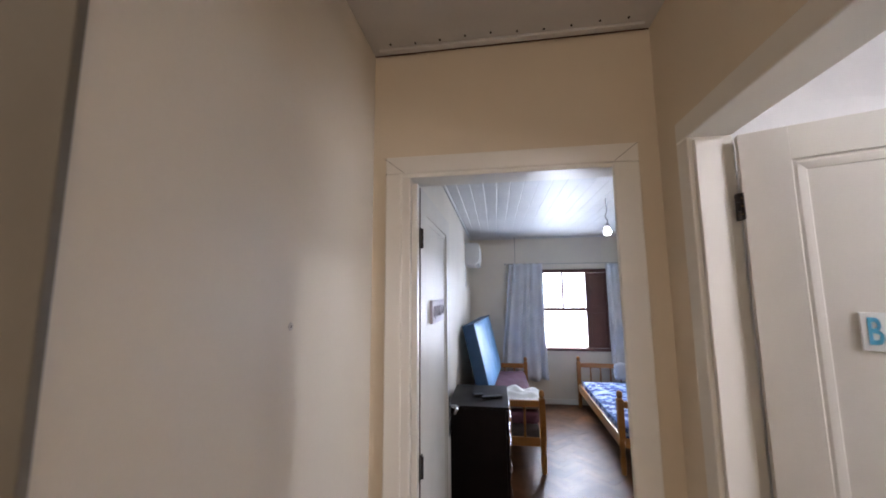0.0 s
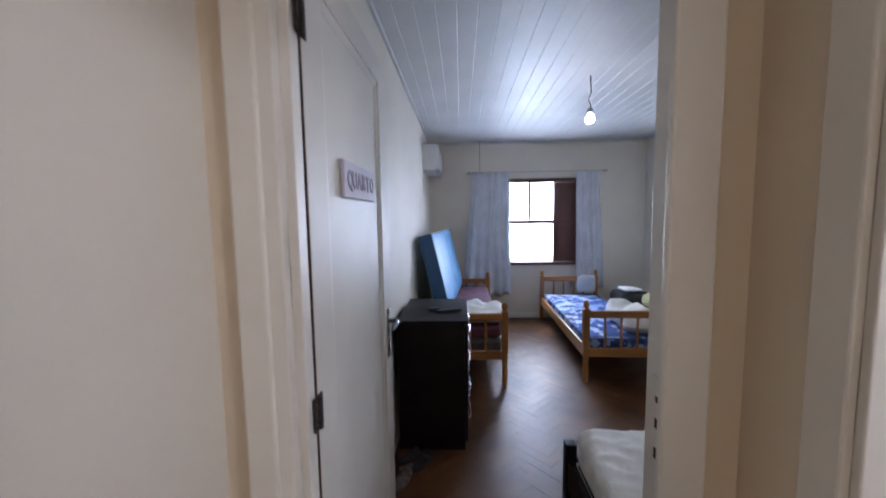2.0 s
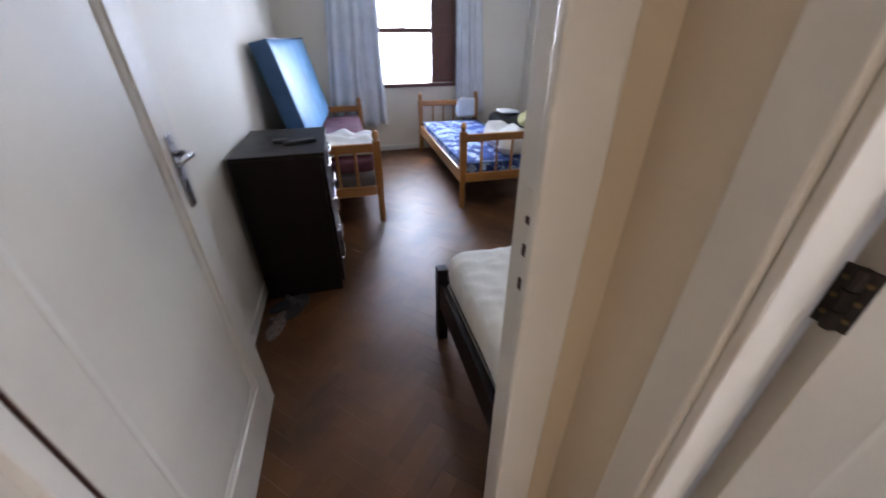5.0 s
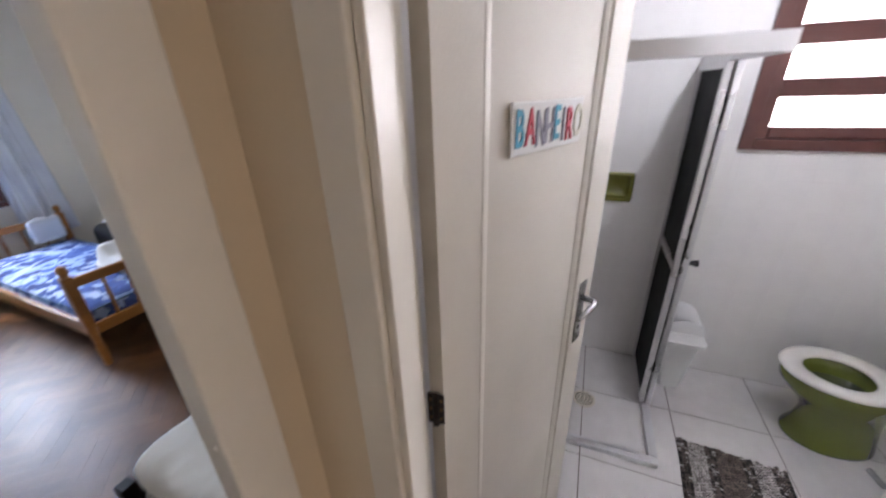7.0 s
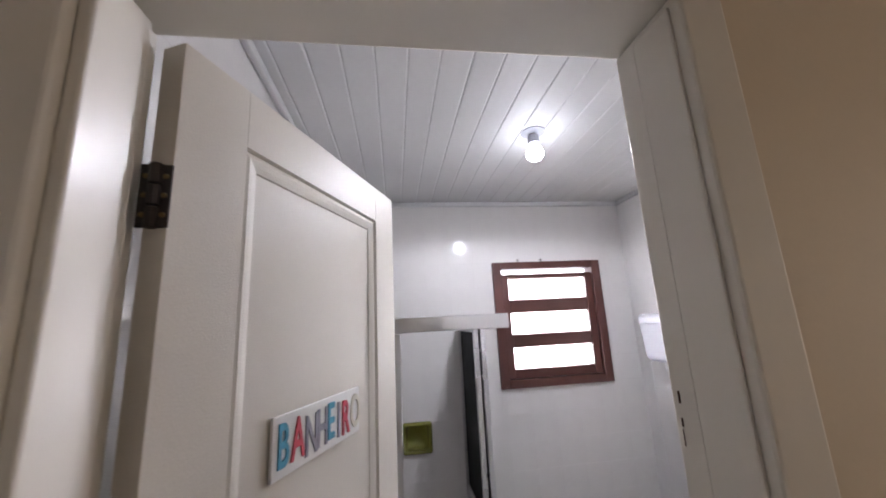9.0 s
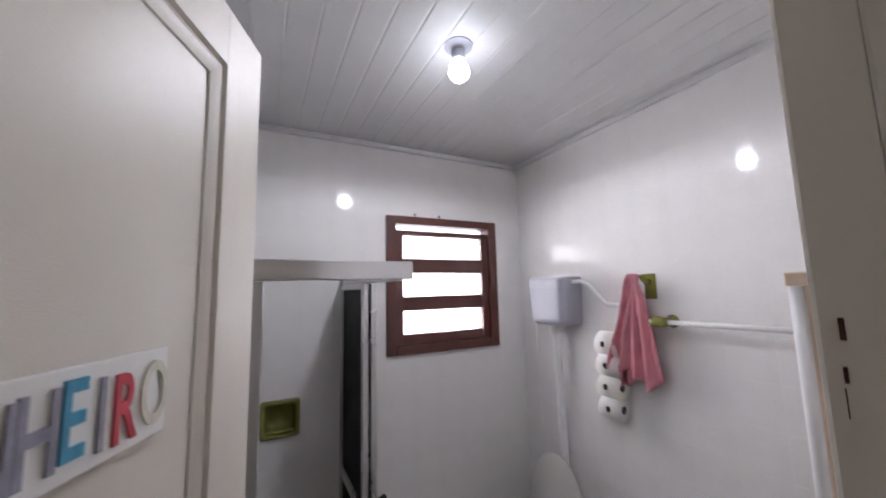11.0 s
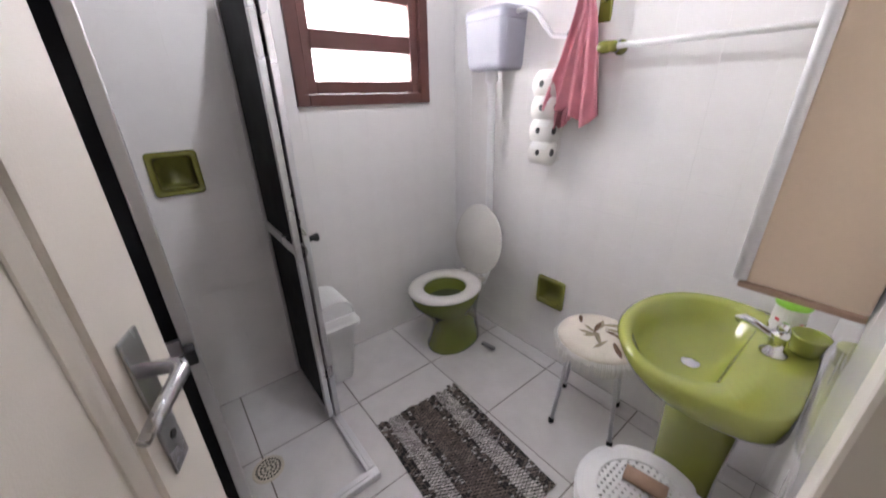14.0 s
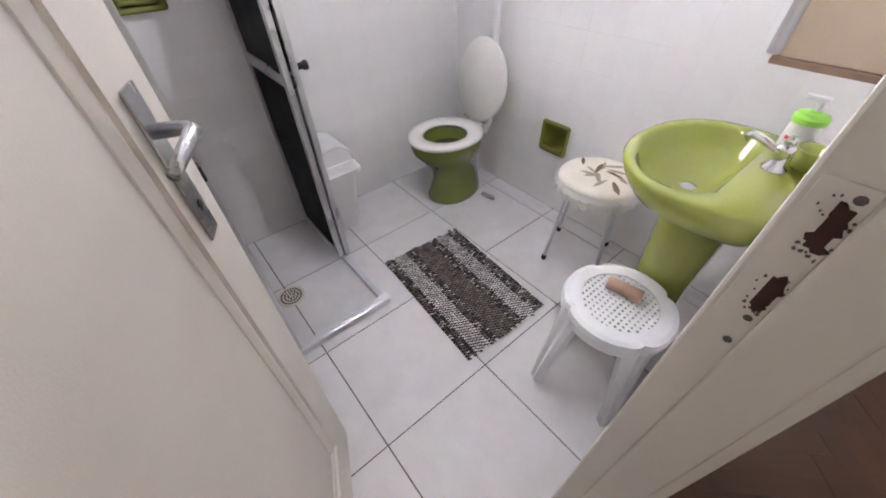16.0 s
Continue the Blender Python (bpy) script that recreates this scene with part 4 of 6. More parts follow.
# ---- bathroom things ----
def shower_screen():
    sx, sy, top = 1.827, 0.835, 1.775
    s = thing("shower_screen", "corner shower screen of aluminium and black textured acrylic panels", "shower")
    # floor track on a low sill
    part("floor_track", box(sx - 0.02, sx + 0.02, sy - 0.02, BATH_Y1, 0, 0.032, 0.004), "alu", s)
    part("floor_track", box(sx + 0.0205, BATH_X1, sy - 0.02, sy + 0.02, 0, 0.032, 0.004), "alu", s)
    part("track_groove", box(sx - 0.006, sx + 0.006, sy + 0.02, BATH_Y1, 0.0325, 0.037, 0.001), "alu", s)
    part("track_groove", box(sx + 0.021, BATH_X1, sy - 0.006, sy + 0.006, 0.0325, 0.037, 0.001), "alu", s)
    # head beams
    part("head_beam", box(sx - 0.025, sx + 0.025, sy - 0.025, BATH_Y1, top - 0.055, top, 0.003), "alu", s)
    part("head_beam", box(sx + 0.0255, BATH_X1, sy - 0.025, sy + 0.025, top - 0.055, top, 0.003), "alu", s)
    for zz in (top - 0.016, top - 0.040):
        part("beam_screw", lathe([(0.004, 0), (0.0032, 0.0016)], 8), "worn_chrome", s).matrix_local = pose(sx + 0.008, sy - 0.0252, zz, 90)
    part("wall_profile", box(sx - 0.018, sx + 0.018, BATH_Y1 - 0.025, BATH_Y1 - 0.001, 0.038, top - 0.056, 0.003), "alu", s)
    part("wall_profile", box(BATH_X1 - 0.025, BATH_X1 - 0.001, sy - 0.018, sy + 0.018, 0.038, top - 0.056, 0.003), "alu", s)

    def leaf(name, u0, u1, t, axis, front):
        def bx(a, b, c, d, z0, z1, bev=0.003):
            return box(c, d, a, b, z0, z1, bev) if axis == "y" else box(a, b, c, d, z0, z1, bev)
        z0, z1 = 0.04, top - 0.057
        st = part("stile", bx(u0, u0 + 0.028, t - 0.012, t + 0.012, z0, z1), "alu", s)
        part("stile", bx(u1 - 0.028, u1, t - 0.012, t + 0.012, z0, z1), "alu", s)
        part("bottom_rail", bx(u0 + 0.0285, u1 - 0.0285, t - 0.012, t + 0.012, z0, z0 + 0.022), "alu", s)
        part("top_rail", bx(u0 + 0.0285, u1 - 0.0285, t - 0.012, t + 0.012, z1 - 0.022, z1), "alu", s)
        part("middle_rail", bx(u0 + 0.0285, u1 - 0.0285, t - 0.013, t + 0.013, 0.845, 0.885), "alu", s)
        part("acrylic_panel", bx(u0 + 0.0285, u1 - 0.0285, t - 0.003, t + 0.003, z0 + 0.0225, 0.8445, 0), "acrylic", s, "black textured acrylic panel")
        part("acrylic_panel", bx(u0 + 0.0285, u1 - 0.0285, t - 0.003, t + 0.003, 0.8855, z1 - 0.0225, 0), "acrylic", s, "black textured acrylic panel")

    leaf("near", 1.222, 1.588, sx - 0.008, "y", -1)
    leaf("behind", 1.232, 1.588, sx + 0.022, "y", -1)
    leaf("side", 2.165, 2.60, sy - 0.006, "x", -1)
    leaf("side_behind", 2.175, 2.60, sy + 0.024, "x", -1)
    bar = part("towel_bar", tube([(sx - 0.021, 1.235, 0.845), (sx - 0.045, 1.240, 0.845), (sx - 0.050, 1.26, 0.845), (sx - 0.050, 1.57, 0.845)], 0.009, 10), "alu", s, "slim aluminium towel bar", True)
    part("bar_bracket", box(sx - 0.055, sx - 0.0205, 1.228, 1.25, 0.83, 0.87, 0.003), "black", bar)
    part("knob", lathe([(0.012, 0), (0.010, 0.012), (0.016, 0.028), (0.015, 0.036)], 14), "black", s, "small black knob", True).matrix_local = pose(2.179, sy - 0.018, 0.905, 90)
    return s


shower_screen()

drain = thing("floor_drain", "round cream plastic shower drain grate", "drain", Matrix.Translation((2.13, 1.15, 0.001)))
part("rim", lathe([(0.060, 0), (0.060, 0.004), (0.054, 0.006), (0.052, 0.0045)], 32), "drain", drain)
bm = bmesh.new()
for r, k in ((0.014, 7), (0.029, 14), (0.044, 22)):
    for i in range(k):
        a = 2 * math.pi * i / k
        add_lathe(bm, [(0.0052, 0.0048), (0.0050, 0.0054)], 8, r * math.cos(a), r * math.sin(a))
part("grate_holes", bm, "black", drain)


def tile_dish(name, label, m):
    """Recessed ceramic dish: local x across, z up, -y out of the wall."""
    d = thing(name, label, "soap dish", m)
    w, h, t = 0.165, 0.165, 0.016

    def rr(y, k, r, n=6):
        pts = []
        for cx, cz, a0 in ((1, 1, 0), (-1, 1, 90), (-1, -1, 180), (1, -1, 270)):
            for i in range(n + 1):
                a = radians(a0 + 90 * i / n)
                pts.append((cx * (w / 2 * k - r) + r * math.cos(a), y, cz * (h / 2 * k - r) + r * math.sin(a)))
        return pts
    part("body", loft([rr(0.0, 1.0, 0.015), rr(-t * 0.6, 1.0, 0.015), rr(-t, 0.93, 0.018), rr(-t, 0.80, 0.016), rr(-t * 0.6, 0.76, 0.016), rr(0.02, 0.72, 0.02), rr(0.055, 0.60, 0.02)], False, True), "dark_green", d, smooth=True)
    lip = part("ledge", tube([(-0.056, -t * 0.85, -0.052), (0.056, -t * 0.85, -0.052)], 0.008, 8), "dark_green", d, smooth=True)
    return d


tile_dish("soap_dish", "olive green ceramic soap dish set in the shower wall", pose(BATH_X1 - 0.001, 1.131, 1.125, 0, 0, -90))
tile_dish("paper_niche", "olive green ceramic niche low on the wall beside the toilet", pose(1.85, BATH_Y0 + 0.001, 0.405, 0, 0, 180))


def toilet():
    # bowl faces +y, away from the wall at BATH_Y0
    t = thing("toilet", "olive green ceramic toilet with a cream seat and raised lid", "toilet", pose(2.285, 0.085, 0, 0, 0, 0))
    n = 36

    def ring(z, rx, ryf, ryb, dy=0.0):
        out = []
        for i in range(n):
            a = 2 * math.pi * i / n
            c, s = math.cos(a), math.sin(a)
            out.append((rx * c, dy + (ryf if s > 0 else ryb) * s, z))
        return out
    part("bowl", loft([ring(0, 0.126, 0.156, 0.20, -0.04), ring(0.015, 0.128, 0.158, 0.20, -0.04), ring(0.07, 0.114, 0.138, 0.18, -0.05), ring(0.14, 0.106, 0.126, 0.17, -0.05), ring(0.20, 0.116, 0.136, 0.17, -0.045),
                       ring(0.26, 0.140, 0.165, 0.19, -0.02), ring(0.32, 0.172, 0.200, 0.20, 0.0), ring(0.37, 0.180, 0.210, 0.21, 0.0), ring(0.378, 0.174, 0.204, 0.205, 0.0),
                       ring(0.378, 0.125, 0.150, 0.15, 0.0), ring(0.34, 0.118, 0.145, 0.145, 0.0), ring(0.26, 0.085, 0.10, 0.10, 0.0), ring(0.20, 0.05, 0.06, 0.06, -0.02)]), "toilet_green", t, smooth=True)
    part("water", lathe([(0.004, 0.308), (0.102, 0.308), (0.103, 0.312), (0.004, 0.312)], 32, 0, 0, 1.0, 1.2), "water", t, "still dark water")
    part("seat", loft([ring(0.384, 0.182, 0.215, 0.205), ring(0.392, 0.190, 0.222, 0.21), ring(0.404, 0.184, 0.216, 0.205), ring(0.408, 0.165, 0.196, 0.19), ring(0.404, 0.122, 0.140, 0.125), ring(0.394, 0.112, 0.130, 0.115),
                       ring(0.384, 0.116, 0.134, 0.12), ring(0.384, 0.182, 0.215, 0.205)], False, False), "seat", t, "cream plastic seat", True)
    lid = part("lid", loft([ring(0, 0.176, 0.208, 0.19), ring(0.006, 0.184, 0.214, 0.196), ring(0.016, 0.180, 0.210, 0.192), ring(0.022, 0.16, 0.19, 0.17), ring(0.026, 0.10, 0.12, 0.11)]), "seat", t, "cream plastic lid, raised against the wall", True)
    lid.matrix_local = pose(0, -0.205, 0.400, 99) @ Matrix.Translation((0, 0.205, -0.005))
    for x in (-0.075, 0.075):
        part("hinge_block", box(x - 0.02, x + 0.02, -0.225, -0.190, 0.380, 0.412, 0.005), "seat", t)
        part("bolt_cap", lathe([(0.010, 0.412), (0.009, 0.419), (0.004, 0.421)], 10, x, -0.2075), "chrome", t)
    return t


toilet()


def cistern():
    c = thing("cistern", "grey-white plastic high cistern with a flush pipe on the bathroom wall", "cistern", pose(2.26, BATH_Y0, 1.485))
    rings = []
    for z, k, dd in ((0.0, 0.74, 0.80), (0.006, 0.80, 0.86), (0.016, 0.83, 0.90), (0.03, 0.85, 0.92), (0.20, 0.91, 0.98), (0.2015, 0.90, 0.97), (0.204, 0.90, 0.97), (0.2055, 0.925, 0.99), (0.235, 0.92, 0.985), (0.250, 0.88, 0.95), (0.256, 0.78, 0.85)):
        w, d, r = 0.145 * k, 0.155 * dd, 0.035
        pts = []
        for cx, cy, a0 in ((1, 1, 0), (-1, 1, 90), (-1, 0, 180), (1, 0, 270)):
            for i in range(6):
                a = radians(a0 + 90 * i / 5)
                rr = r if cy else 0.004
                yy = (d - rr if cy else rr + 0.002)
                pts.append((cx * (w - rr) + rr * math.cos(a), yy + rr * math.sin(a), z))
        rings.append(pts)
    part("tank", loft(rings), "plastic_grey", c, smooth=False)
    part("flush_pipe", tube([(0.02, 0.06, 0.0), (0.02, 0.06, -0.05), (0.02, 0.05, -0.3), (0.02, 0.045, -0.75), (0.02, 0.05, -1.12), (0.02, 0.09, -1.17)], 0.020, 14), "plastic_white", c, smooth=True)
    part("pipe_nut", lathe([(0.030, -0.05), (0.032, -0.04), (0.032, -0.012), (0.028, -0.001)], 14, 0.02, 0.06), "plastic_white", c)
    part("inlet_hose", tube([(-0.14, 0.08, 0.225), (-0.19, 0.08, 0.228), (-0.235, 0.075, 0.21), (-0.275, 0.06, 0.155), (-0.31, 0.05, 0.115), (-0.36, 0.03, 0.11), (-0.40, 0.004, 0.11)], 0.010, 10), "plastic_white", c, smooth=True)
    part("stop_valve", lathe([(0.022, 0), (0.022, 0.01), (0.012, 0.014), (0.012, 0.05), (0.016, 0.052), (0.016, 0.06)], 12), "chrome", c).matrix_local = pose(-0.40, 0.0, 0.11, -90)
    part("pull_cord", tube([(0.10, 0.12, 0.02), (0.102, 0.12, -0.25), (0.10, 0.118, -0.55)], 0.0015, 5), "plastic_white", c)
    return c


cistern()


def hook():
    h = thing("wall_hook", "olive green ceramic wall hook", "hook", pose(1.755, BATH_Y0, 1.68))
    part("plate", box(-0.026, 0.026, 0.0005, 0.012, -0.055, 0.055, 0.005, 3), "dark_green", h)
    part("prong", tube([(0, 0.010, 0.02), (0, 0.04, 0.02), (0, 0.055, 0.032), (0, 0.058, 0.05)], [0.012, 0.011, 0.010, 0.012], 10), "dark_green", h, smooth=True)


hook()


def towel():
    """Hand towel gathered on the hook, falling in two overlapping lobes of pleats."""
    t = thing("hand_towel", "pink terry hand towel hanging in folds from the hook", "towel", pose(1.80, BATH_Y0, 0))
    for off, seed, xa, xb, low, pleats in ((0.0, 0.0, 0.040, 0.185, 1.215, 2.6), (0.026, 1.7, -0.105, 0.050, 1.262, 2.6), (0.048, 3.1, 0.020, 0.160, 1.315, 2.2)):
        bm = bmesh.new()
        grid = []
        nu, nv = 40, 30
        for jv in range(nv + 1):
            v = jv / nv
            row = []
            for iu in range(nu + 1):
                u = iu / nu
                spread = 0.26 + 0.74 * v ** 0.8
                xm = -0.012 * (1 - v) + v ** 0.9 * (xa + xb) / 2
                x = xm + (u - 0.5) * (xb - xa) * spread
                end = low + 0.055 * abs(u - 0.55) + 0.022 * math.sin(u * 9 + seed)
                ph = u * pleats * 2 * math.pi + seed + 0.7 * v
                y = 0.040 + off * (0.6 + 0.4 * v) + (0.008 + 0.022 * v) * math.sin(ph) + 0.012 * noise.noise(Vector((u * 3 + seed, v * 3, 0)))
                y += 0.018 * math.exp(-((v - 0.04) / 0.10) ** 2)
                row.append(bm.verts.new((x + 0.007 * math.cos(ph) * v, max(0.008, y), 1.735 - 0.012 * (2 * u - 1) ** 2 * (1 - v) + (end - 1.735) * v)))
            grid.append(row)
        for p, q in zip(grid, grid[1:]):
            for k in range(nu):
                bm.faces.new((p[k], p[k + 1], q[k + 1], q[k]))
        ob = part("fold", bm, "pink_towel", t, smooth=True)
        ob.modifiers.new("thickness", "SOLIDIFY").thickness = 0.006


towel()


def paper_holder():
    h = thing("toilet_paper_holder", "white hanging fabric holder with spare toilet rolls", "paper holder", pose(1.942, BATH_Y0 + 0.003, 1.09) @ Matrix.Diagonal((0.85, 0.92, 1, 1)))
    part("backing", box(-0.065, 0.065, 0, 0.004, 0.0, 0.42, 0.001), "white_cloth", h)
    for i, z in enumerate((0.05, 0.145, 0.24, 0.335)):
        r = part("roll", tube([(-0.052, 0.056, z), (0.052, 0.056, z)], 0.050, 20), "paper", h, "white toilet roll", True)
        part("pocket", tube([(-0.058, 0.058, z - 0.012), (0.058, 0.058, z - 0.012)], 0.052, 20), "white_cloth", h, smooth=True)
        part("core", tube([(-0.0585, 0.060, z - 0.006), (0.0585, 0.060, z - 0.006)], 0.018, 12), "black", r)
        part("print", lathe([(0.014, 0), (0.013, 0.003), (0.004, 0.0036)], 14), "black", h, "black printed face").matrix_local = pose(-0.004 + 0.008 * (i % 2), 0.1075, z - 0.006, -90)


paper_holder()


def towel_rail():
    r = thing("towel_rail", "clear plastic towel rail on olive green ceramic ends", "towel rail", pose(0, BATH_Y0, 1.535))
    for x in (1.675, 1.045):
        e = part("end_bracket", lathe([(0.027, 0), (0.027, 0.006), (0.019, 0.014), (0.016, 0.040), (0.020, 0.050), (0.021, 0.064), (0.016, 0.078), (0.006, 0.082)], 18), "dark_green", r, "olive green ceramic end", True)
        e.matrix_local = pose(x, 0.0005, 0, -90)
        cap = part("end_cap", lathe([(0.008, -0.004), (0.017, 0.002), (0.022, 0.018), (0.023, 0.034), (0.019, 0.050), (0.010, 0.061), (0.003, 0.064)], 18), "dark_green", r, "egg-shaped olive end cap", True)
        cap.matrix_local = pose(x, 0.062, 0, 0, 90 if x > 1.4 else -90, 0)
    part("rail", tube([(1.66, 0.062, 0), (1.055, 0.062, 0)], 0.010, 14), "clear_rail", r, "clear plastic rail", True)


towel_rail()


def waste_bin():
    b = thing("waste_bin", "white plastic swing-lid waste bin beside the shower", "bin", pose(2.462, 0.697, 0, 0, 0, 0) @ Matrix.Diagonal((1.2, 1.15, 1.14, 1)))

    def rr(z, k, r=0.03):
        w, d = 0.098 * k, 0.085 * k
        pts = []
        for cx, cy, a0 in ((1, 1, 0), (-1, 1, 90), (-1, -1, 180), (1, -1, 270)):
            for i in range(6):
                a = radians(a0 + 90 * i / 5)
                pts.append((cx * (w - r) + r * math.cos(a), cy * (d - r) + r * math.sin(a), z))
        return pts
    part("bucket", loft([rr(0, 0.60), rr(0.01, 0.64), rr(0.31, 0.95), rr(0.315, 0.93), rr(0.02, 0.60)]), "plastic_white", b, smooth=False)
    lid = part("lid", loft([rr(0.300, 1.00), rr(0.304, 1.14), rr(0.322, 1.15), rr(0.330, 1.08), rr(0.352, 0.98), rr(0.358, 0.94)]), "plastic_white", b)

    def hood(x):
        return [(x, y, z) for y, z in [(0.080 * math.cos(math.pi * i / 14), 0.356 + 0.078 * math.sin(math.pi * i / 14) ** 0.8) for i in range(15)]]
    part("flap", loft([[(x * k, y * k, 0.356 + (z - 0.356) * k) for x, y, z in hood(0.094 * u)] for u, k in ((-0.98, 0.90), (-0.94, 0.97), (-0.85, 1.0), (0.85, 1.0), (0.94, 0.97), (0.98, 0.90))]), "plastic_white", lid, "rounded swing flap")


waste_bin()


def rug():
    """Woven rag rug: rows of thick yarn loops in stripes."""
    r = thing("rag_rug", "striped black, taupe and white woven rag rug on the tiles", "rug", pose(1.684, 0.510, 0.001, 0, 0, -3.7))
    L, W = 0.66, 0.435
    part("weave_base", box(-L / 2 + 0.01, L / 2 - 0.01, -W / 2 + 0.008, W / 2 - 0.008, 0, 0.005, 0.002), "rug_mid", r)
    bms = {"rug_dark": bmesh.new(), "rug_mid": bmesh.new(), "rug_light": bmesh.new()}
    rng = random.Random(5)
    rows = 30
    bands = "DDDDSSSSSDDDMMMMMMMDDDSSSSSDDD"
    for j in range(rows):
        y = -W / 2 + (j + 0.5) * W / rows
        i = rng.choice((0, 0, 2))
        x = -L / 2 + 0.0068 * i
        while x < L / 2 + rng.uniform(-0.010, 0.006):
            light = (i - j) % 2 == 0
            k = {"D": rng.choice(("rug_light", "rug_mid", "rug_mid", "rug_dark")) if light else "rug_dark", "M": "rug_mid" if light else "rug_dark",
                 "S": "rug_light" if light else "rug_dark"}[bands[j]]
            ln, ang = rng.uniform(0.0085, 0.0095), 1.15 + rng.uniform(-0.04, 0.04)
            c, s = math.cos(ang), math.sin(ang)
            bm = bms[k]
            h, wd = rng.uniform(0.0065, 0.0105), {"D": (0.0038, 0.0025), "S": (0.0027, 0.0036), "M": (0.0029, 0.0034)}[bands[j]][light]
            vs = [bm.verts.new((x + u * ln * c - v * wd * s, y + u * ln * s + v * wd * c, z)) for u, v, z in
                  ((-1, -0.6, 0.003), (-1, 0.6, 0.003), (1, 0.6, 0.003), (1, -0.6, 0.003), (-0.5, -1, h), (-0.5, 1, h), (0.5, 1, h), (0.5, -1, h))]
            for f in ((4, 5, 6, 7), (0, 1, 5, 4), (1, 2, 6, 5), (2, 3, 7, 6), (3, 0, 4, 7)):
                bm.faces.new([vs[q] for q in f])
            x += 0.0068
            i += 1
    for k, bm in bms.items():
        tagged(part("yarn", bm, k, r), kind="stuff")


rug()


def wash_basin():
    """Pedestal basin backed on the door wall, bowl reaching along +x."""
    b = thing("wash_basin", "olive green ceramic pedestal basin with a chrome tap", "basin", pose(BATH_X0, 0.195, 0))
    n = 44

    def rim(z, xf, yw, xb, k=1.0, pw=2.05):
        out = []
        for i in range(n):
            a = 2 * math.pi * i / n
            c, s = math.cos(a), math.sin(a)
            x = xb + (xf - xb) * (0.5 + 0.5 * math.copysign(abs(c) ** (2 / pw), c))
            y = yw * math.copysign(abs(s) ** (2 / pw), s)
            if c < 0:
                y = yw * math.copysign(abs(s) ** 0.30, s) * (1 - 0.07 * (-c) ** 3)
            out.append((x, y, z))
        return out

    def bowl(z, cx, rx, ry, back):
        return [(max(back, cx + rx * math.cos(2 * math.pi * i / n)), ry * math.sin(2 * math.pi * i / n), z) for i in range(n)]

    def apron(z, xf, yw, drop):
        return [(x, y, h - drop * (1 - x / xf) ** 0.8 if x < xf else h) for x, y, h in rim(z, xf, yw, 0.001)]
    part("bowl", loft([rim(0.664, 0.20, 0.10, 0.004), rim(0.684, 0.262, 0.150, 0.003), apron(0.715, 0.325, 0.208, 0.008), apron(0.742, 0.366, 0.238, 0.012), apron(0.770, 0.388, 0.249, 0.012), apron(0.798, 0.402, 0.254, 0.002), rim(0.806, 0.393, 0.246, 0.006),
                       bowl(0.805, 0.226, 0.150, 0.222, 0.128), bowl(0.794, 0.224, 0.140, 0.211, 0.134), bowl(0.755, 0.224, 0.126, 0.190, 0.140), bowl(0.722, 0.224, 0.100, 0.150, 0.150), bowl(0.706, 0.224, 0.058, 0.085, 0.172), bowl(0.701, 0.222, 0.02, 0.02, 0.20)]), "green", b, smooth=True)
    part("pedestal", loft([oval(0.16, 0, z, rx, ry, 28, 2.6) for z, rx, ry in ((0, 0.105, 0.11), (0.03, 0.10, 0.105), (0.12, 0.082, 0.085), (0.40, 0.080, 0.082), (0.60, 0.090, 0.095), (0.675, 0.10, 0.11))]), "green", b, smooth=True)
    part("waste", lathe([(0.022, 0.702), (0.022, 0.705), (0.014, 0.706)], 16, 0.222, 0), "chrome", b)
    part("overflow", lathe([(0.010, 0), (0.010, 0.002)], 12), "chrome", b).matrix_local = pose(0.1395, 0.0, 0.765, 0, 78)
    tap = part("tap", lathe([(0.026, 0.806), (0.027, 0.812), (0.016, 0.822), (0.014, 0.85), (0.018, 0.856), (0.018, 0.866), (0.010, 0.872)], 18, 0.082, -0.03), "chrome", b, "chrome tap", True)
    part("spout", tube([(0.082, -0.03, 0.842), (0.105, -0.034, 0.852), (0.132, -0.038, 0.862), (0.155, -0.042, 0.865), (0.165, -0.044, 0.855)], [0.011, 0.010, 0.010, 0.010, 0.011], 12), "chrome", tap, smooth=True)
    hd = part("tap_handle", lathe([(0.012, 0.873), (0.010, 0.884), (0.008, 0.890)], 12, 0.082, -0.03), "chrome", tap, smooth=True)
    return b


wash_basin()


def dispenser():
    d = thing("soap_dispenser", "milky soap bottle with a lime green pump cap on the basin", "soap dispenser", pose(0.958, 0.035, 0.807) @ Matrix.Diagonal((0.9, 0.9, 0.84, 1)))
    part("bottle", lathe([(0.034, 0), (0.037, 0.004), (0.037, 0.075), (0.034, 0.088), (0.034, 0.092)], 24), "bottle", d, smooth=False)
    part("collar", lathe([(0.040, 0.092), (0.041, 0.096), (0.041, 0.108), (0.036, 0.116), (0.014, 0.122), (0.012, 0.126)], 24), "lime", d, "lime green cap")
    part("pump", tube([(0, 0, 0.126), (0, 0, 0.150)], 0.007, 10), "plastic_white", d)
    part("nozzle", box(-0.014, 0.040, -0.009, 0.009, 0.150, 0.164, 0.004), "plastic_white", d)
    rng = random.Random(3)
    for i in range(9):
        a, z = rng.uniform(0, 6.28), rng.uniform(0.012, 0.05)
        f = part("printed_flower", box(-0.006, 0.006, -0.0006, 0.0006, -0.005, 0.005, 0.0004), rng.choice(("ink_red", "dark_green", "hole")), d)
        f.matrix_local = pose(0.0372 * math.cos(a), 0.0372 * math.sin(a), z, 0, 0, math.degrees(a) + 90)


dispenser()


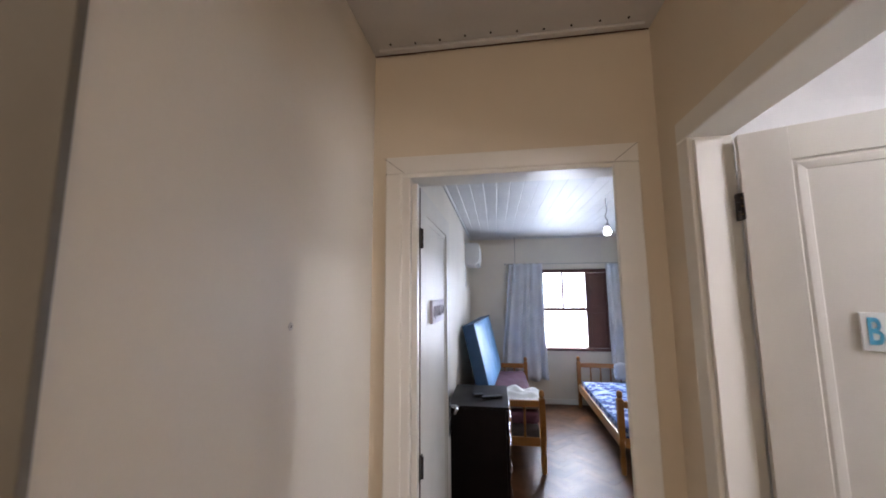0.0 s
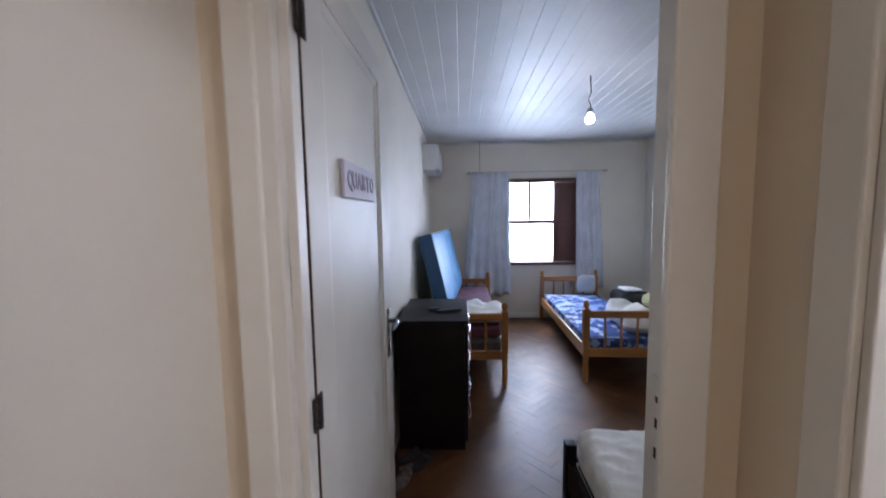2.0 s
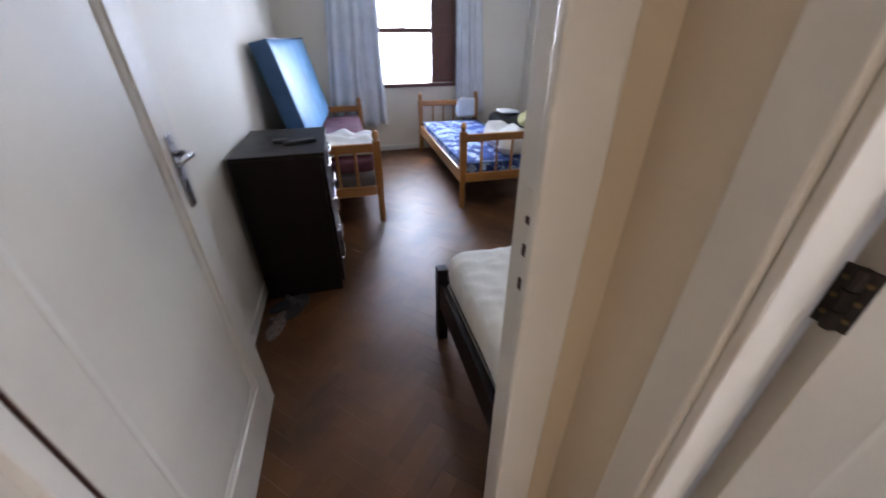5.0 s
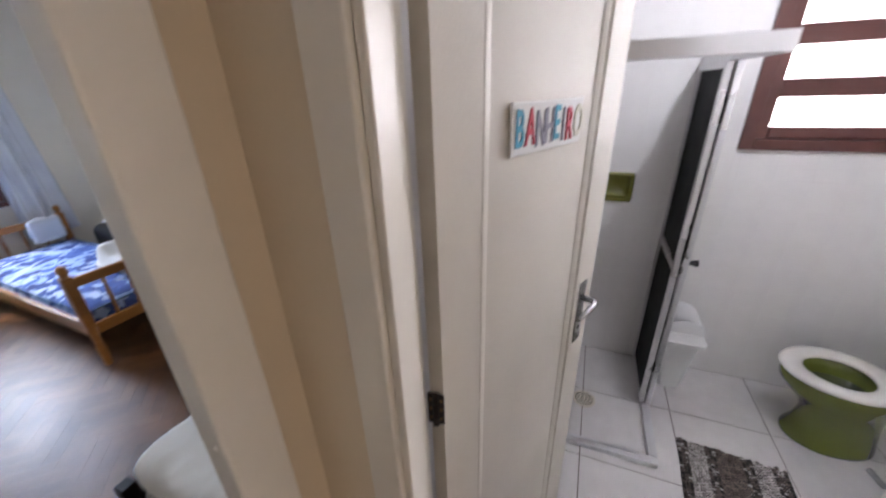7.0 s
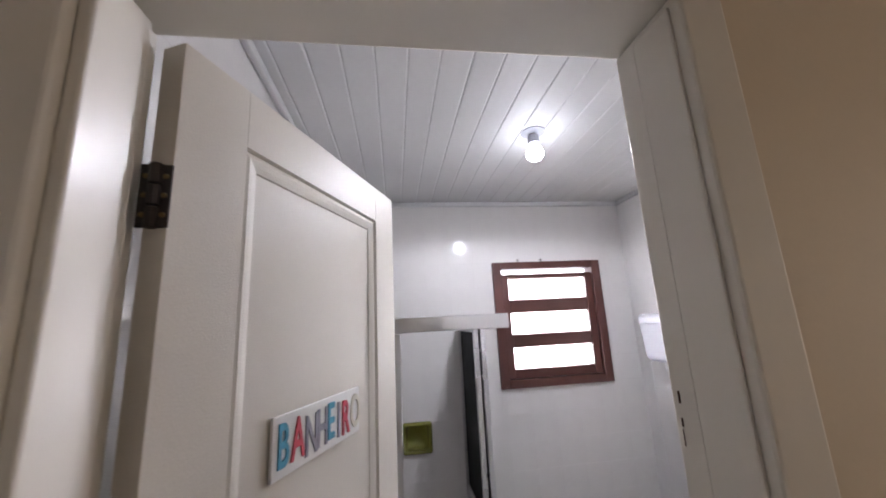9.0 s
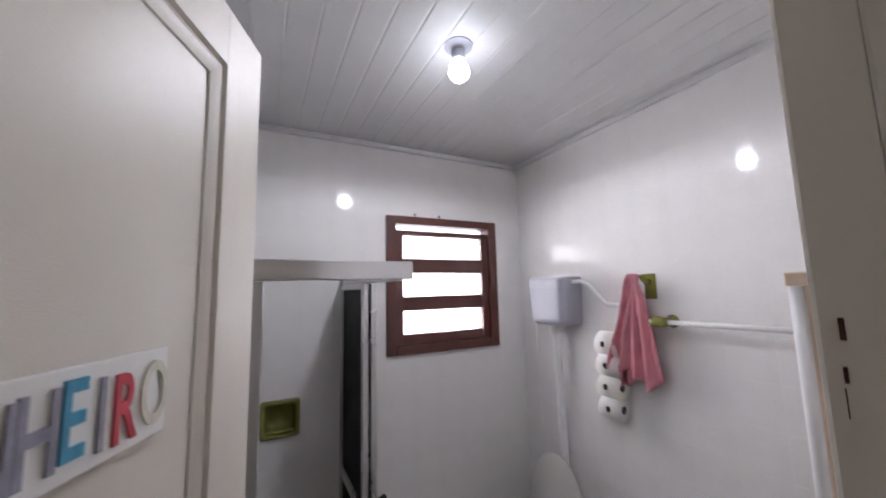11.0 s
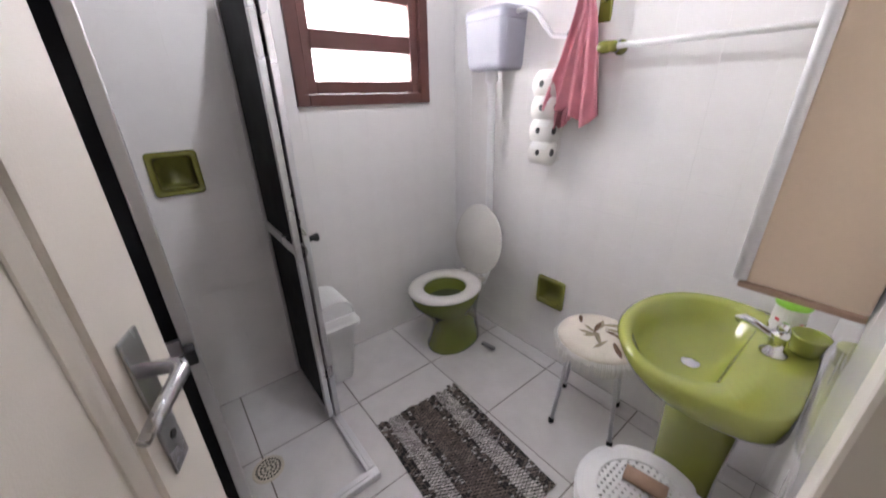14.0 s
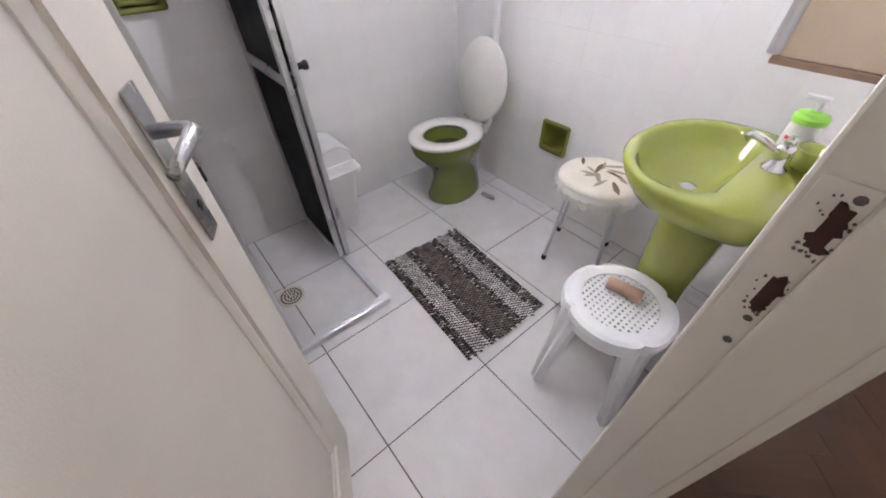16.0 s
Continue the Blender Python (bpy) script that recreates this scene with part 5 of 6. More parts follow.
def soap_cup():
    s = thing("soap_cup", "olive green ceramic cup holder on the basin", "cup", pose(0.908, 0.110, 0.807))
    part("cup", lathe([(0.024, 0), (0.030, 0.008), (0.034, 0.045), (0.036, 0.052), (0.030, 0.050), (0.026, 0.012), (0.004, 0.009)], 22), "green", s, smooth=True)


soap_cup()


def wall_cabinet():
    x0, x1, y0, y1, z0, z1 = BATH_X0, 1.005, 0.08, 0.552, 1.122, 1.69
    c = thing("medicine_cabinet", "beige wall cabinet with white edges hung above the basin", "cabinet")
    part("body", box(x0, x1 - 0.0095, y0 + 0.01, y1, z0, z1 - 0.012, 0.002), "beige_panel", c)
    part("top_board", box(x0, x1 + 0.008, y0, y1 + 0.010, z1 - 0.0115, z1 + 0.008, 0.003), "beige_panel", c)
    part("bottom_board", box(x0, x1 - 0.001, y0, y1 + 0.004, z0 - 0.010, z0 - 0.0005, 0.002), "cardboard", c, "worn wooden bottom shelf")
    d = part("mirror_door", box(x1 - 0.009, x1 - 0.004, y0 + 0.016, y1 - 0.010, z0 + 0.004, z1 - 0.016, 0.001), "chrome", c, "mirrored cabinet door")
    part("edge_trim", tube([(x1 - 0.001, y1 - 0.003, z0 + 0.002), (x1 - 0.001, y1 - 0.003, z1 - 0.013)], 0.0092, 12), "plastic_white", c, "rounded white edge", True)
    part("edge_trim", tube([(x1 - 0.001, y0 + 0.009, z0 + 0.002), (x1 - 0.001, y0 + 0.009, z1 - 0.013)], 0.0092, 12), "plastic_white", c, "rounded white edge", True)


wall_cabinet()


def carton():
    c = thing("refill_pouch", "white refill pouch with salmon and black print on the cabinet", "pouch", pose(0.925, 0.520, 1.699, 0, 3, -40) @ Matrix.Diagonal((0.72, 0.72, 1.15, 1)))
    prof = ((0, 0.024, 0.016), (0.02, 0.027, 0.018), (0.06, 0.025, 0.015), (0.10, 0.021, 0.009), (0.125, 0.016, 0.003), (0.14, 0.013, 0.0012))
    part("pouch", loft([oval(0, 0, u, w, d, 24, 2.6) for u, w, d in prof]), "paper", c, smooth=True)
    part("print", loft([oval(-w * 0.80, 0, u + 0.001, w * 0.22 * (1 - 2.5 * u), d * 0.80 + 0.0006, 24, 2.0) for u, w, d in prof[:5]]), "pink_card", c, "salmon printed panel", True)
    part("print", box(0.002, 0.012, 0.0165, 0.0186, 0.018, 0.034, 0.0003), "black", c, "black printed mark")


carton()


def padded_stool():
    s = thing("padded_stool", "round stool with a cream fringed cover and chrome legs", "stool", pose(1.465, -0.075, 0, 0, 0, 20) @ Matrix.Diagonal((0.93, 0.93, 1, 1)))
    part("cushion", lathe([(0.155, 0.405), (0.172, 0.415), (0.178, 0.432), (0.172, 0.448), (0.14, 0.458), (0.07, 0.462), (0.01, 0.463)], 36), "stool_cloth", s, "cream cover with brown leaves", True)
    rl = random.Random(4)
    for i in range(13):
        a, r0, yaw = 2 * math.pi * i / 13 + rl.uniform(-0.2, 0.2), rl.uniform(0.03, 0.125), rl.uniform(0, 360)
        l0, w0 = rl.uniform(0.035, 0.060), rl.uniform(0.008, 0.015)
        lf = loft([[(l0 * u, w0 * v, z) for u, v in ((-1, 0), (-0.4, -0.9), (0.4, -0.7), (1, 0), (0.4, 0.7), (-0.4, 0.9))] for z in (0, 0.0008)])
        part("printed_leaf", lf, rl.choice(("leaf_brown", "leaf_olive")), s).matrix_local = pose(r0 * math.cos(a), r0 * math.sin(a), 0.4636 - 0.32 * max(0, r0 - 0.05) ** 2 - 0.03 * max(0, r0 - 0.07), 0, 0, yaw)
    bm = bmesh.new()
    rng = random.Random(9)
    for i in range(150):
        a = 2 * math.pi * i / 150
        p, q = Vector((0.178 * math.cos(a), 0.178 * math.sin(a), 0.434)), Vector(((0.182 + rng.uniform(0, 0.012)) * math.cos(a), (0.182 + rng.uniform(0, 0.012)) * math.sin(a), 0.386 + rng.uniform(-0.012, 0.01)))
        add_tube(bm, [p, (p + q) / 2 + Vector((0.006 * math.cos(a), 0.006 * math.sin(a), 0.008)), q], 0.0042, 4)
    tagged(part("fringe", bm, "white_cloth", s, "white cotton fringe"), kind="stuff")
    part("seat_board", lathe([(0.150, 0.388), (0.152, 0.392), (0.152, 0.404)], 30), "plastic_white", s)
    for i in range(4):
        a = radians(45 + 90 * i)
        c, d = math.cos(a), math.sin(a)
        leg = part("leg", tube([(0.09 * c, 0.09 * d, 0.385), (0.13 * c, 0.13 * d, 0.375), (0.148 * c, 0.148 * d, 0.34), (0.185 * c, 0.185 * d, 0.018)], 0.0095, 10), "alu", s, "metal leg", True)
        part("rubber_foot", lathe([(0.011, 0), (0.013, 0.003), (0.013, 0.024), (0.011, 0.028)], 10, 0.187 * c, 0.187 * d), "rubber", leg)


padded_stool()


def plastic_stool():
    s = thing("plastic_stool", "white plastic stool with a lattice seat standing on the tiles", "stool", pose(1.055, 0.445, 0, 0, 0, 56) @ Matrix.Diagonal((1.1, 1.1, 1.0, 1)))
    z = 0.43
    R = 0.142
    rings = []
    for r, zz in ((R - 0.004, z - 0.055), (R + 0.004, z - 0.05), (R + 0.006, z - 0.02), (R + 0.002, z - 0.004), (R - 0.012, z), (0.100, z), (0.098, z - 0.004)):
        ring = []
        for i in range(64):
            a = 2 * math.pi * i / 64
            notch = 0.010 * max(0, math.cos(4 * a)) ** 18 if r > 0.12 else 0
            ring.append(((r - notch) * math.cos(a), (r - notch) * math.sin(a), zz))
        rings.append(ring)
    part("seat_rim", loft(rings + [[(0.098 * math.cos(2 * math.pi * i / 64), 0.098 * math.sin(2 * math.pi * i / 64), z - 0.03) for i in range(64)]], False, False), "plastic_white", s, smooth=False)
    bm = bmesh.new()
    step = 0.0145
    k = int(0.1 / step)
    for i in range(-k, k + 1):
        u = i * step
        h = math.sqrt(max(0, 0.1 ** 2 - u * u))
        add_box(bm, u - 0.0042, u + 0.0042, -h, h, z - 0.009, z - 0.004)
        add_box(bm, -h, h, u - 0.0042, u + 0.0042, z - 0.0085, z - 0.0035)
    lat = part("seat_lattice", bm, "plastic_white", s)
    lat.matrix_local = pose(0, 0, 0, 0, 0, 33)
    for i in range(4):
        a = radians(90 * i)
        c, d = math.cos(a), math.sin(a)
        leg = loft([[(p[0], p[1], zz) for p in [((rr + u) * c - v * d, (rr + u) * d + v * c) for u, v in ((0.010, -w), (0.016, -w * 0.5), (0.012, 0), (0.016, w * 0.5), (0.010, w), (-0.008, w), (-0.008, -w))]]
                    for zz, rr, w in ((z - 0.03, R - 0.02, 0.046), (z - 0.12, R - 0.012, 0.036), (0.12, R + 0.012, 0.026), (0.004, R + 0.024, 0.022))])
        lg = part("leg", leg, "plastic_white", s)
        part("foot_pad", box((R + 0.024) * c - 0.008, (R + 0.024) * c + 0.008, (R + 0.024) * d - 0.008, (R + 0.024) * d + 0.008, 0, 0.006, 0.001), "rubber", lg)


plastic_stool()

tr = thing("cardboard_tube", "empty brown cardboard toilet roll tube lying on the plastic stool", "cardboard tube", pose(1.066, 0.413, 0.4475, 0, 0, 10))
bm = bmesh.new()
rings = [[(x, r * math.cos(2 * math.pi * i / 24), r * math.sin(2 * math.pi * i / 24)) for i in range(24)] for x, r in ((-0.05, 0.0185), (0.05, 0.0185), (0.05, 0.0205), (-0.05, 0.0205), (-0.05, 0.0185))]
part("tube_wall", loft(rings, False, False), "cardboard", tr, smooth=True)

fb = thing("pumice_stone", "small grey pumice stone on the floor by the toilet", "stone", pose(2.09, -0.075, 0.012, 0, 0, 10))
part("stone", soft_block(-0.045, 0.045, -0.012, 0.012, -0.011, 0.012, 4, 4, 0.002, 0.004, 40, 1.0, 0.008), "pumice", fb)


def bare_bulb(name, label, x, y, zc, ztop, wire):
    b = thing(name, label, "light bulb", pose(x, y, zc) @ Matrix.Diagonal((1.08, 1.08, 0.85, 1)))
    ztop = zc + (ztop - zc) / 0.85
    part("bulb", lathe([(0.002, -0.052), (0.018, -0.047), (0.029, -0.033), (0.032, -0.016), (0.029, 0.002), (0.020, 0.020), (0.014, 0.034)], 20), "bulb", b, "lit white bulb", True)
    part("socket", lathe([(0.016, 0.034), (0.020, 0.036), (0.021, 0.072), (0.012, 0.08)], 16), "plastic_grey", b)
    if wire:
        part("wire", tube([(0, 0, 0.08), (0.006, 0.0, 0.11), (-0.012, 0.004, 0.16), (0.004, -0.004, 0.22), (0, 0, ztop - zc)], 0.0035, 6), "black", b, smooth=True)
    else:
        part("ceiling_rose", lathe([(0.014, 0.08), (0.022, ztop - zc - 0.012), (0.045, ztop - zc - 0.006), (0.045, ztop - zc - 0.001)], 20), "plastic_grey", b)
    for o in b.children:
        if o.name.startswith("bulb"):
            o.visible_shadow = False


bare_bulb("ceiling_bulb", "lit bare bulb in a socket on the bathroom ceiling", 1.737, 0.662, 2.418, BATH_Z, False)
bare_bulb("hanging_bulb", "lit bare bulb hanging on its wire in the bedroom", 1.255, 3.938, 2.25, BED_Z, True)


# ---- bedroom things ----
def turned(z0, z1, r):
    """Profile of a turned spindle."""
    h = z1 - z0
    return [(r * k, z0 + h * u) for u, k in ((0, 0.9), (0.06, 0.9), (0.08, 0.6), (0.11, 1.1), (0.15, 0.6), (0.3, 0.75), (0.5, 0.95), (0.7, 0.75), (0.85, 0.6), (0.89, 1.1), (0.92, 0.6), (0.94, 0.9), (1, 0.9))]


def pine_bed(name, label, w, ln, head_h, foot_h, m):
    """Single bed: local x across, y from the foot (0) to the head."""
    b = thing(name, label, "bed", m, group="pine beds")
    p = 0.055
    for y, h in ((0, foot_h), (ln - p, head_h)):
        for x in (0, w - p):
            post = bmesh.new()
            c = p / 2
            add_box(post, x, x + p, y, y + p, 0.30, h - 0.075, 0.005)
            add_lathe(post, [(0.020, 0), (0.024, 0.02), (0.027, 0.12), (0.022, 0.2), (0.028, 0.26), (0.024, 0.3)], 14, x + c, y + c)
            add_lathe(post, [(0.026, h - 0.075), (0.018, h - 0.066), (0.026, h - 0.05), (0.027, h - 0.03), (0.020, h - 0.008), (0.008, h)], 14, x + c, y + c)
            part("post", post, "pine", b)
        part("rail", box(p, w - p, y + 0.014, y + 0.042, h - 0.16, h - 0.095, 0.008, 3), "pine", b)
        part("rail", box(p, w - p, y + 0.014, y + 0.042, 0.24, 0.32, 0.006), "pine", b)
        for i in range(4):
            x = p + (w - 2 * p) * (i + 1) / 5
            part("spindle", lathe(turned(0.32, h - 0.16, 0.014), 10, x, y + 0.028), "pine", b)
    for x in (0.012, w - 0.04):
        part("side_rail", box(x, x + 0.028, p, ln - p, 0.23, 0.34, 0.006), "pine", b)
    for i in range(7):
        y = 0.2 + i * (ln - 0.4) / 6
        part("slat", box(0.042, w - 0.042, y, y + 0.07, 0.245, 0.262, 0.002), "pine", b)
    return b


bed_a = pine_bed("pine_bed", "varnished pine single bed with turned posts under a plum spread", 0.80, 2.02, 0.72, 0.75, pose(-0.155, 4.08, 0, 0, 0, 0))
mt = thing("mattress", "grey mattress with a plum bedspread on the pine bed", "mattress", pose(-0.155, 4.08, 0))
part("mattress_core", soft_block(0.045, 0.755, 0.06, 1.95, 0.263, 0.40, 6, 6, 0.004, 0.006, 5, 2, 0.04), "grey_mattress", mt, smooth=True)
part("bedspread", soft_block(0.042, 0.758, 0.08, 1.955, 0.402, 0.535, 18, 18, 0.015, 0.018, 7, 4, 0.05), "purple", mt, "plum bedspread", True)
sheet = thing("folded_sheet", "crumpled white sheet lying on the plum bedspread", "sheet", pose(-0.155, 4.08, 0))
part("cloth", soft_block(0.25, 0.80, 0.10, 0.62, 0.545, 0.625, 22, 22, 0.02, 0.045, 9, 7, 0.04), "white_cloth", sheet, smooth=True)

bed_b = pine_bed("pine_bed", "varnished pine single bed with a blue printed mattress", 0.80, 2.02, 0.73, 0.75, pose(1.315, 4.16, 0, 0, 0, -1.5))
mt = thing("mattress", "mattress covered in a blue and white leaf print", "mattress", pose(1.315, 4.16, 0, 0, 0, -1.5))
part("mattress_core", soft_block(0.045, 0.755, 0.06, 1.95, 0.263, 0.40, 10, 10, 0.012, 0.008, 5, 3, 0.035), "blue_print", mt, smooth=True)
part("piping", tube([(0.045, 0.075, 0.392), (0.052, 0.062, 0.392), (0.40, 0.060, 0.394), (0.748, 0.062, 0.392), (0.756, 0.075, 0.392), (0.757, 1.0, 0.394), (0.755, 1.94, 0.392)], 0.006, 6), "blue_side", mt, "navy piping", True)
part("piping", tube([(0.045, 0.075, 0.392), (0.0435, 1.0, 0.394), (0.045, 1.94, 0.392)], 0.006, 6), "blue_side", mt, "navy piping", True)
bl = thing("white_blanket", "crumpled white blanket on the blue printed mattress", "blanket", pose(1.315, 4.16, 0, 0, 0, -1.5))
part("cloth", soft_block(0.42, 0.76, 0.10, 0.70, 0.418, 0.57, 24, 24, 0.03, 0.07, 7, 11, 0.08), "white_cloth", bl, smooth=True)
yc = thing("yellow_cloth", "pale yellow cloth heaped by the bed rail", "cloth", pose(1.315, 4.16, 0, 0, 0, -1.5))
part("cloth", soft_block(0.60, 0.84, 0.04, 0.30, 0.655, 0.755, 16, 16, 0.02, 0.05, 9, 21, 0.06), "yellow_cloth", yc, smooth=True)
bag = thing("black_bag", "black travel bag on the floor beside the bed head", "bag", pose(2.40, 5.70, 0))
part("bag_body", soft_block(-0.17, 0.26, -0.22, 0.22, 0.0, 0.50, 10, 10, 0.02, 0.02, 6, 5, 0.07), "black", bag, smooth=True)
part("flap", soft_block(-0.10, 0.12, -0.12, 0.10, 0.532, 0.555, 6, 6, 0.01, 0.01, 8, 5, 0.01), "paper", bag, "white paper lying on top")
bg2 = thing("grey_pouch", "translucent grey pouch hanging on the bed head", "bag", pose(1.97, 6.02, 0.56))
part("pouch", soft_block(-0.12, 0.12, -0.035, 0.03, -0.12, 0.10, 10, 10, 0.01, 0.02, 12, 6, 0.03), "curtain", bg2, smooth=True)


def leaning_mattress():
    """Foam mattress standing on its long edge on the bed, tipped against the wall."""
    m = thing("blue_mattress", "blue mattress standing on the bed and leaning on the wall", "mattress", pose(0.070, 4.45, 0.56, 0, -13, -5))
    part("core", soft_block(-0.065, 0.065, 0.0, 1.62, 0.0, 0.78, 10, 10, 0.0, 0.008, 4, 9, 0.025), "blue_face", m, "bright blue quilted face", True)
    part("border", soft_block(-0.068, 0.068, -0.006, 0.012, 0.002, 0.785, 4, 4, 0.0, 0.0, 4, 9, 0.004), "blue_side", m, "navy border")
    part("border", soft_block(-0.068, 0.068, 0.0125, 1.625, 0.773, 0.788, 4, 4, 0.0, 0.0, 4, 9, 0.004), "blue_side", m, "navy border")
    return m


leaning_mattress()


def dresser():
    d = thing("chest_of_drawers", "dark stained chest of drawers with wavy white edge pulls", "dresser", pose(-0.165, 3.215, 0))
    w, dp, h = 0.445, 0.61, 0.85
    part("side", box(0.0, w - 0.02, 0.0, 0.018, 0, h - 0.02, 0.002), "dark_wood", d)
    part("side", box(0.0, w - 0.02, dp - 0.018, dp, 0, h - 0.02, 0.002), "dark_wood", d)
    part("back", box(0.0, 0.008, 0.0185, dp - 0.0185, 0.02, h - 0.021), "dark_wood", d)
    part("top", box(0.0, w + 0.004, -0.006, dp + 0.006, h - 0.0195, h, 0.003), "dark_wood", d)
    for i in range(4):
        z0 = 0.06 + i * 0.192
        f = part("drawer", box(w - 0.0195, w - 0.001, 0.003, dp - 0.003, z0, z0 + 0.186, 0.002), "dark_wood", d)
        part("drawer_pull", tube([(w + 0.001, 0.05, z0 + 0.13), (w + 0.014, 0.08, z0 + 0.118), (w + 0.016, 0.16, z0 + 0.11), (w + 0.014, 0.24, z0 + 0.118), (w + 0.001, 0.27, z0 + 0.13)], 0.006, 8), "chrome", f, "pale metal pull", True)
        part("drawer_pull", tube([(w + 0.001, 0.34, z0 + 0.13), (w + 0.014, 0.37, z0 + 0.118), (w + 0.016, 0.45, z0 + 0.11), (w + 0.014, 0.53, z0 + 0.118), (w + 0.001, 0.56, z0 + 0.13)], 0.006, 8), "chrome", f, "pale metal pull", True)
    part("plinth", box(0.01, w - 0.03, 0.019, dp - 0.019, 0.0, 0.055, 0.002), "dark_wood", d)


dresser()
ph = thing("phone", "black phone lying on the chest of drawers", "phone", pose(0.085, 3.50, 0.8505, 0, 0, 12))
part("body", box(-0.075, 0.0, -0.03, 0.03, 0, 0.014, 0.004), "black", ph)
rc = thing("remote_control", "black remote control lying on the chest of drawers", "remote control", pose(0.155, 3.44, 0.8505, 0, 0, 20))
part("body", box(-0.085, 0.085, -0.021, 0.021, 0, 0.016, 0.005), "black", rc)
sl = thing("slippers", "dark slippers and a patterned sandal by the chest of drawers", "shoes", pose(-0.09, 3.08, 0.0) @ Matrix.Diagonal((0.85, 0.85, 0.9, 1)))
for k, (x, y, r, mat) in enumerate(((0.03, 0.06, 30, "slipper"), (0.10, 0.0, 60, "slipper"), (-0.01, -0.16, 75, "slipper_light"))):
    so = part("sole", loft([[(q[0] * (1 + 0.25 * (q[0] > 0)) , q[1], z) for q in oval(0, 0, 0, 0.115, 0.042, 20)] for z in (0, 0.006, 0.018, 0.022)]), mat, sl)
    so.matrix_local = pose(x, y, 0, 0, 0, r)
    st = part("strap", tube([(0.03, -0.04, 0.018), (0.03, -0.03, 0.045), (0.03, 0, 0.055), (0.03, 0.03, 0.045), (0.03, 0.04, 0.018)], 0.014, 8), mat, so, smooth=True)


def dark_bed():
    b = thing("dark_bed", "dark wooden bed with a bare cream mattress behind the door", "bed", pose(0, 0, 0))
    x0, x1, y0, y1 = 0.722, 2.20, 1.83, 2.682
    for x in (x0, x1 - 0.05):
        for y in (y0, y1 - 0.05):
            part("leg", box(x, x + 0.05, y, y + 0.05, 0, 0.43, 0.004), "dark_wood", b)
    part("side_rail", box(x0 + 0.006, x0 + 0.036, y0 + 0.0505, y1 - 0.0505, 0.22, 0.36, 0.004), "dark_wood", b)
    part("side_rail", box(x1 - 0.036, x1 - 0.006, y0 + 0.0505, y1 - 0.0505, 0.22, 0.36, 0.004), "dark_wood", b)
    for y in (y0 + 0.01, y1 - 0.04):
        part("end_rail", box(x0 + 0.0505, x1 - 0.0505, y, y + 0.03, 0.22, 0.36, 0.004), "dark_wood", b)
    part("base_board", box(x0 + 0.037, x1 - 0.037, y0 + 0.041, y1 - 0.041, 0.30, 0.318), "dark_wood", b)
    m = thing("bare_mattress", "cream covered mattress on the dark wooden bed", "mattress")
    bm = soft_block(x0 + 0.045, x1 - 0.04, y0 + 0.04, y1 - 0.02, 0.3185, 0.512, 60, 60, 0.014, 0.012, 4, 8, 0.06)
    for v in bm.verts:
        if v.co.z > 0.40:
            k = 1 - abs(noise.noise(Vector((v.co.x * 11 + v.co.y * 5, v.co.y * 7 - v.co.x * 4, 3.0))))
            v.co.z += 0.010 * (k ** 6 - 0.3) * min(1, (v.co.z - 0.40) / 0.08)
            v.co.x += 0.008 * noise.noise(Vector((v.co.y * 16, v.co.z * 12, 1.0)))
    part("mattress_core", bm, "cream_cloth", m, smooth=True)
    for z in (0.335,):
        xa, xb, ya, yb = x0 + 0.047, x1 - 0.042, y0 + 0.042, y1 - 0.022
        part("piping", tube([(xa, ya + 0.03, z), (xa, yb - 0.04, z), (xa + 0.012, yb - 0.012, z), (xa + 0.04, yb, z), (xb, yb, z)], 0.006, 6), "white_cloth", m, smooth=True)


dark_bed()


def air_conditioner():
    a = thing("air_conditioner", "white split air conditioner high on the bedroom wall", "air conditioner", pose(BED_X0 + 0.001, 5.30, 2.06))
    prof = [(0, 0.0), (0.13, 0.0), (0.185, 0.05), (0.20, 0.12), (0.195, 0.27), (0.17, 0.295), (0, 0.30)]
    part("casing", loft([[(p[0], 0, p[1]) for p in prof], [(p[0], 0.72, p[1]) for p in prof]]), "plastic_white", a)
    part("outlet_flap", box(0.135, 0.190, 0.04, 0.68, 0.012, 0.020, 0.002), "plastic_grey", a).matrix_local = pose(0.02, 0, -0.07, 0, -20, 0)
    part("power_cable", tube([(0.02, 0.0, 0.06), (0.01, -0.02, 0.0), (0.004, -0.02, -0.3)], 0.004, 6), "plastic_white", a)


air_conditioner()


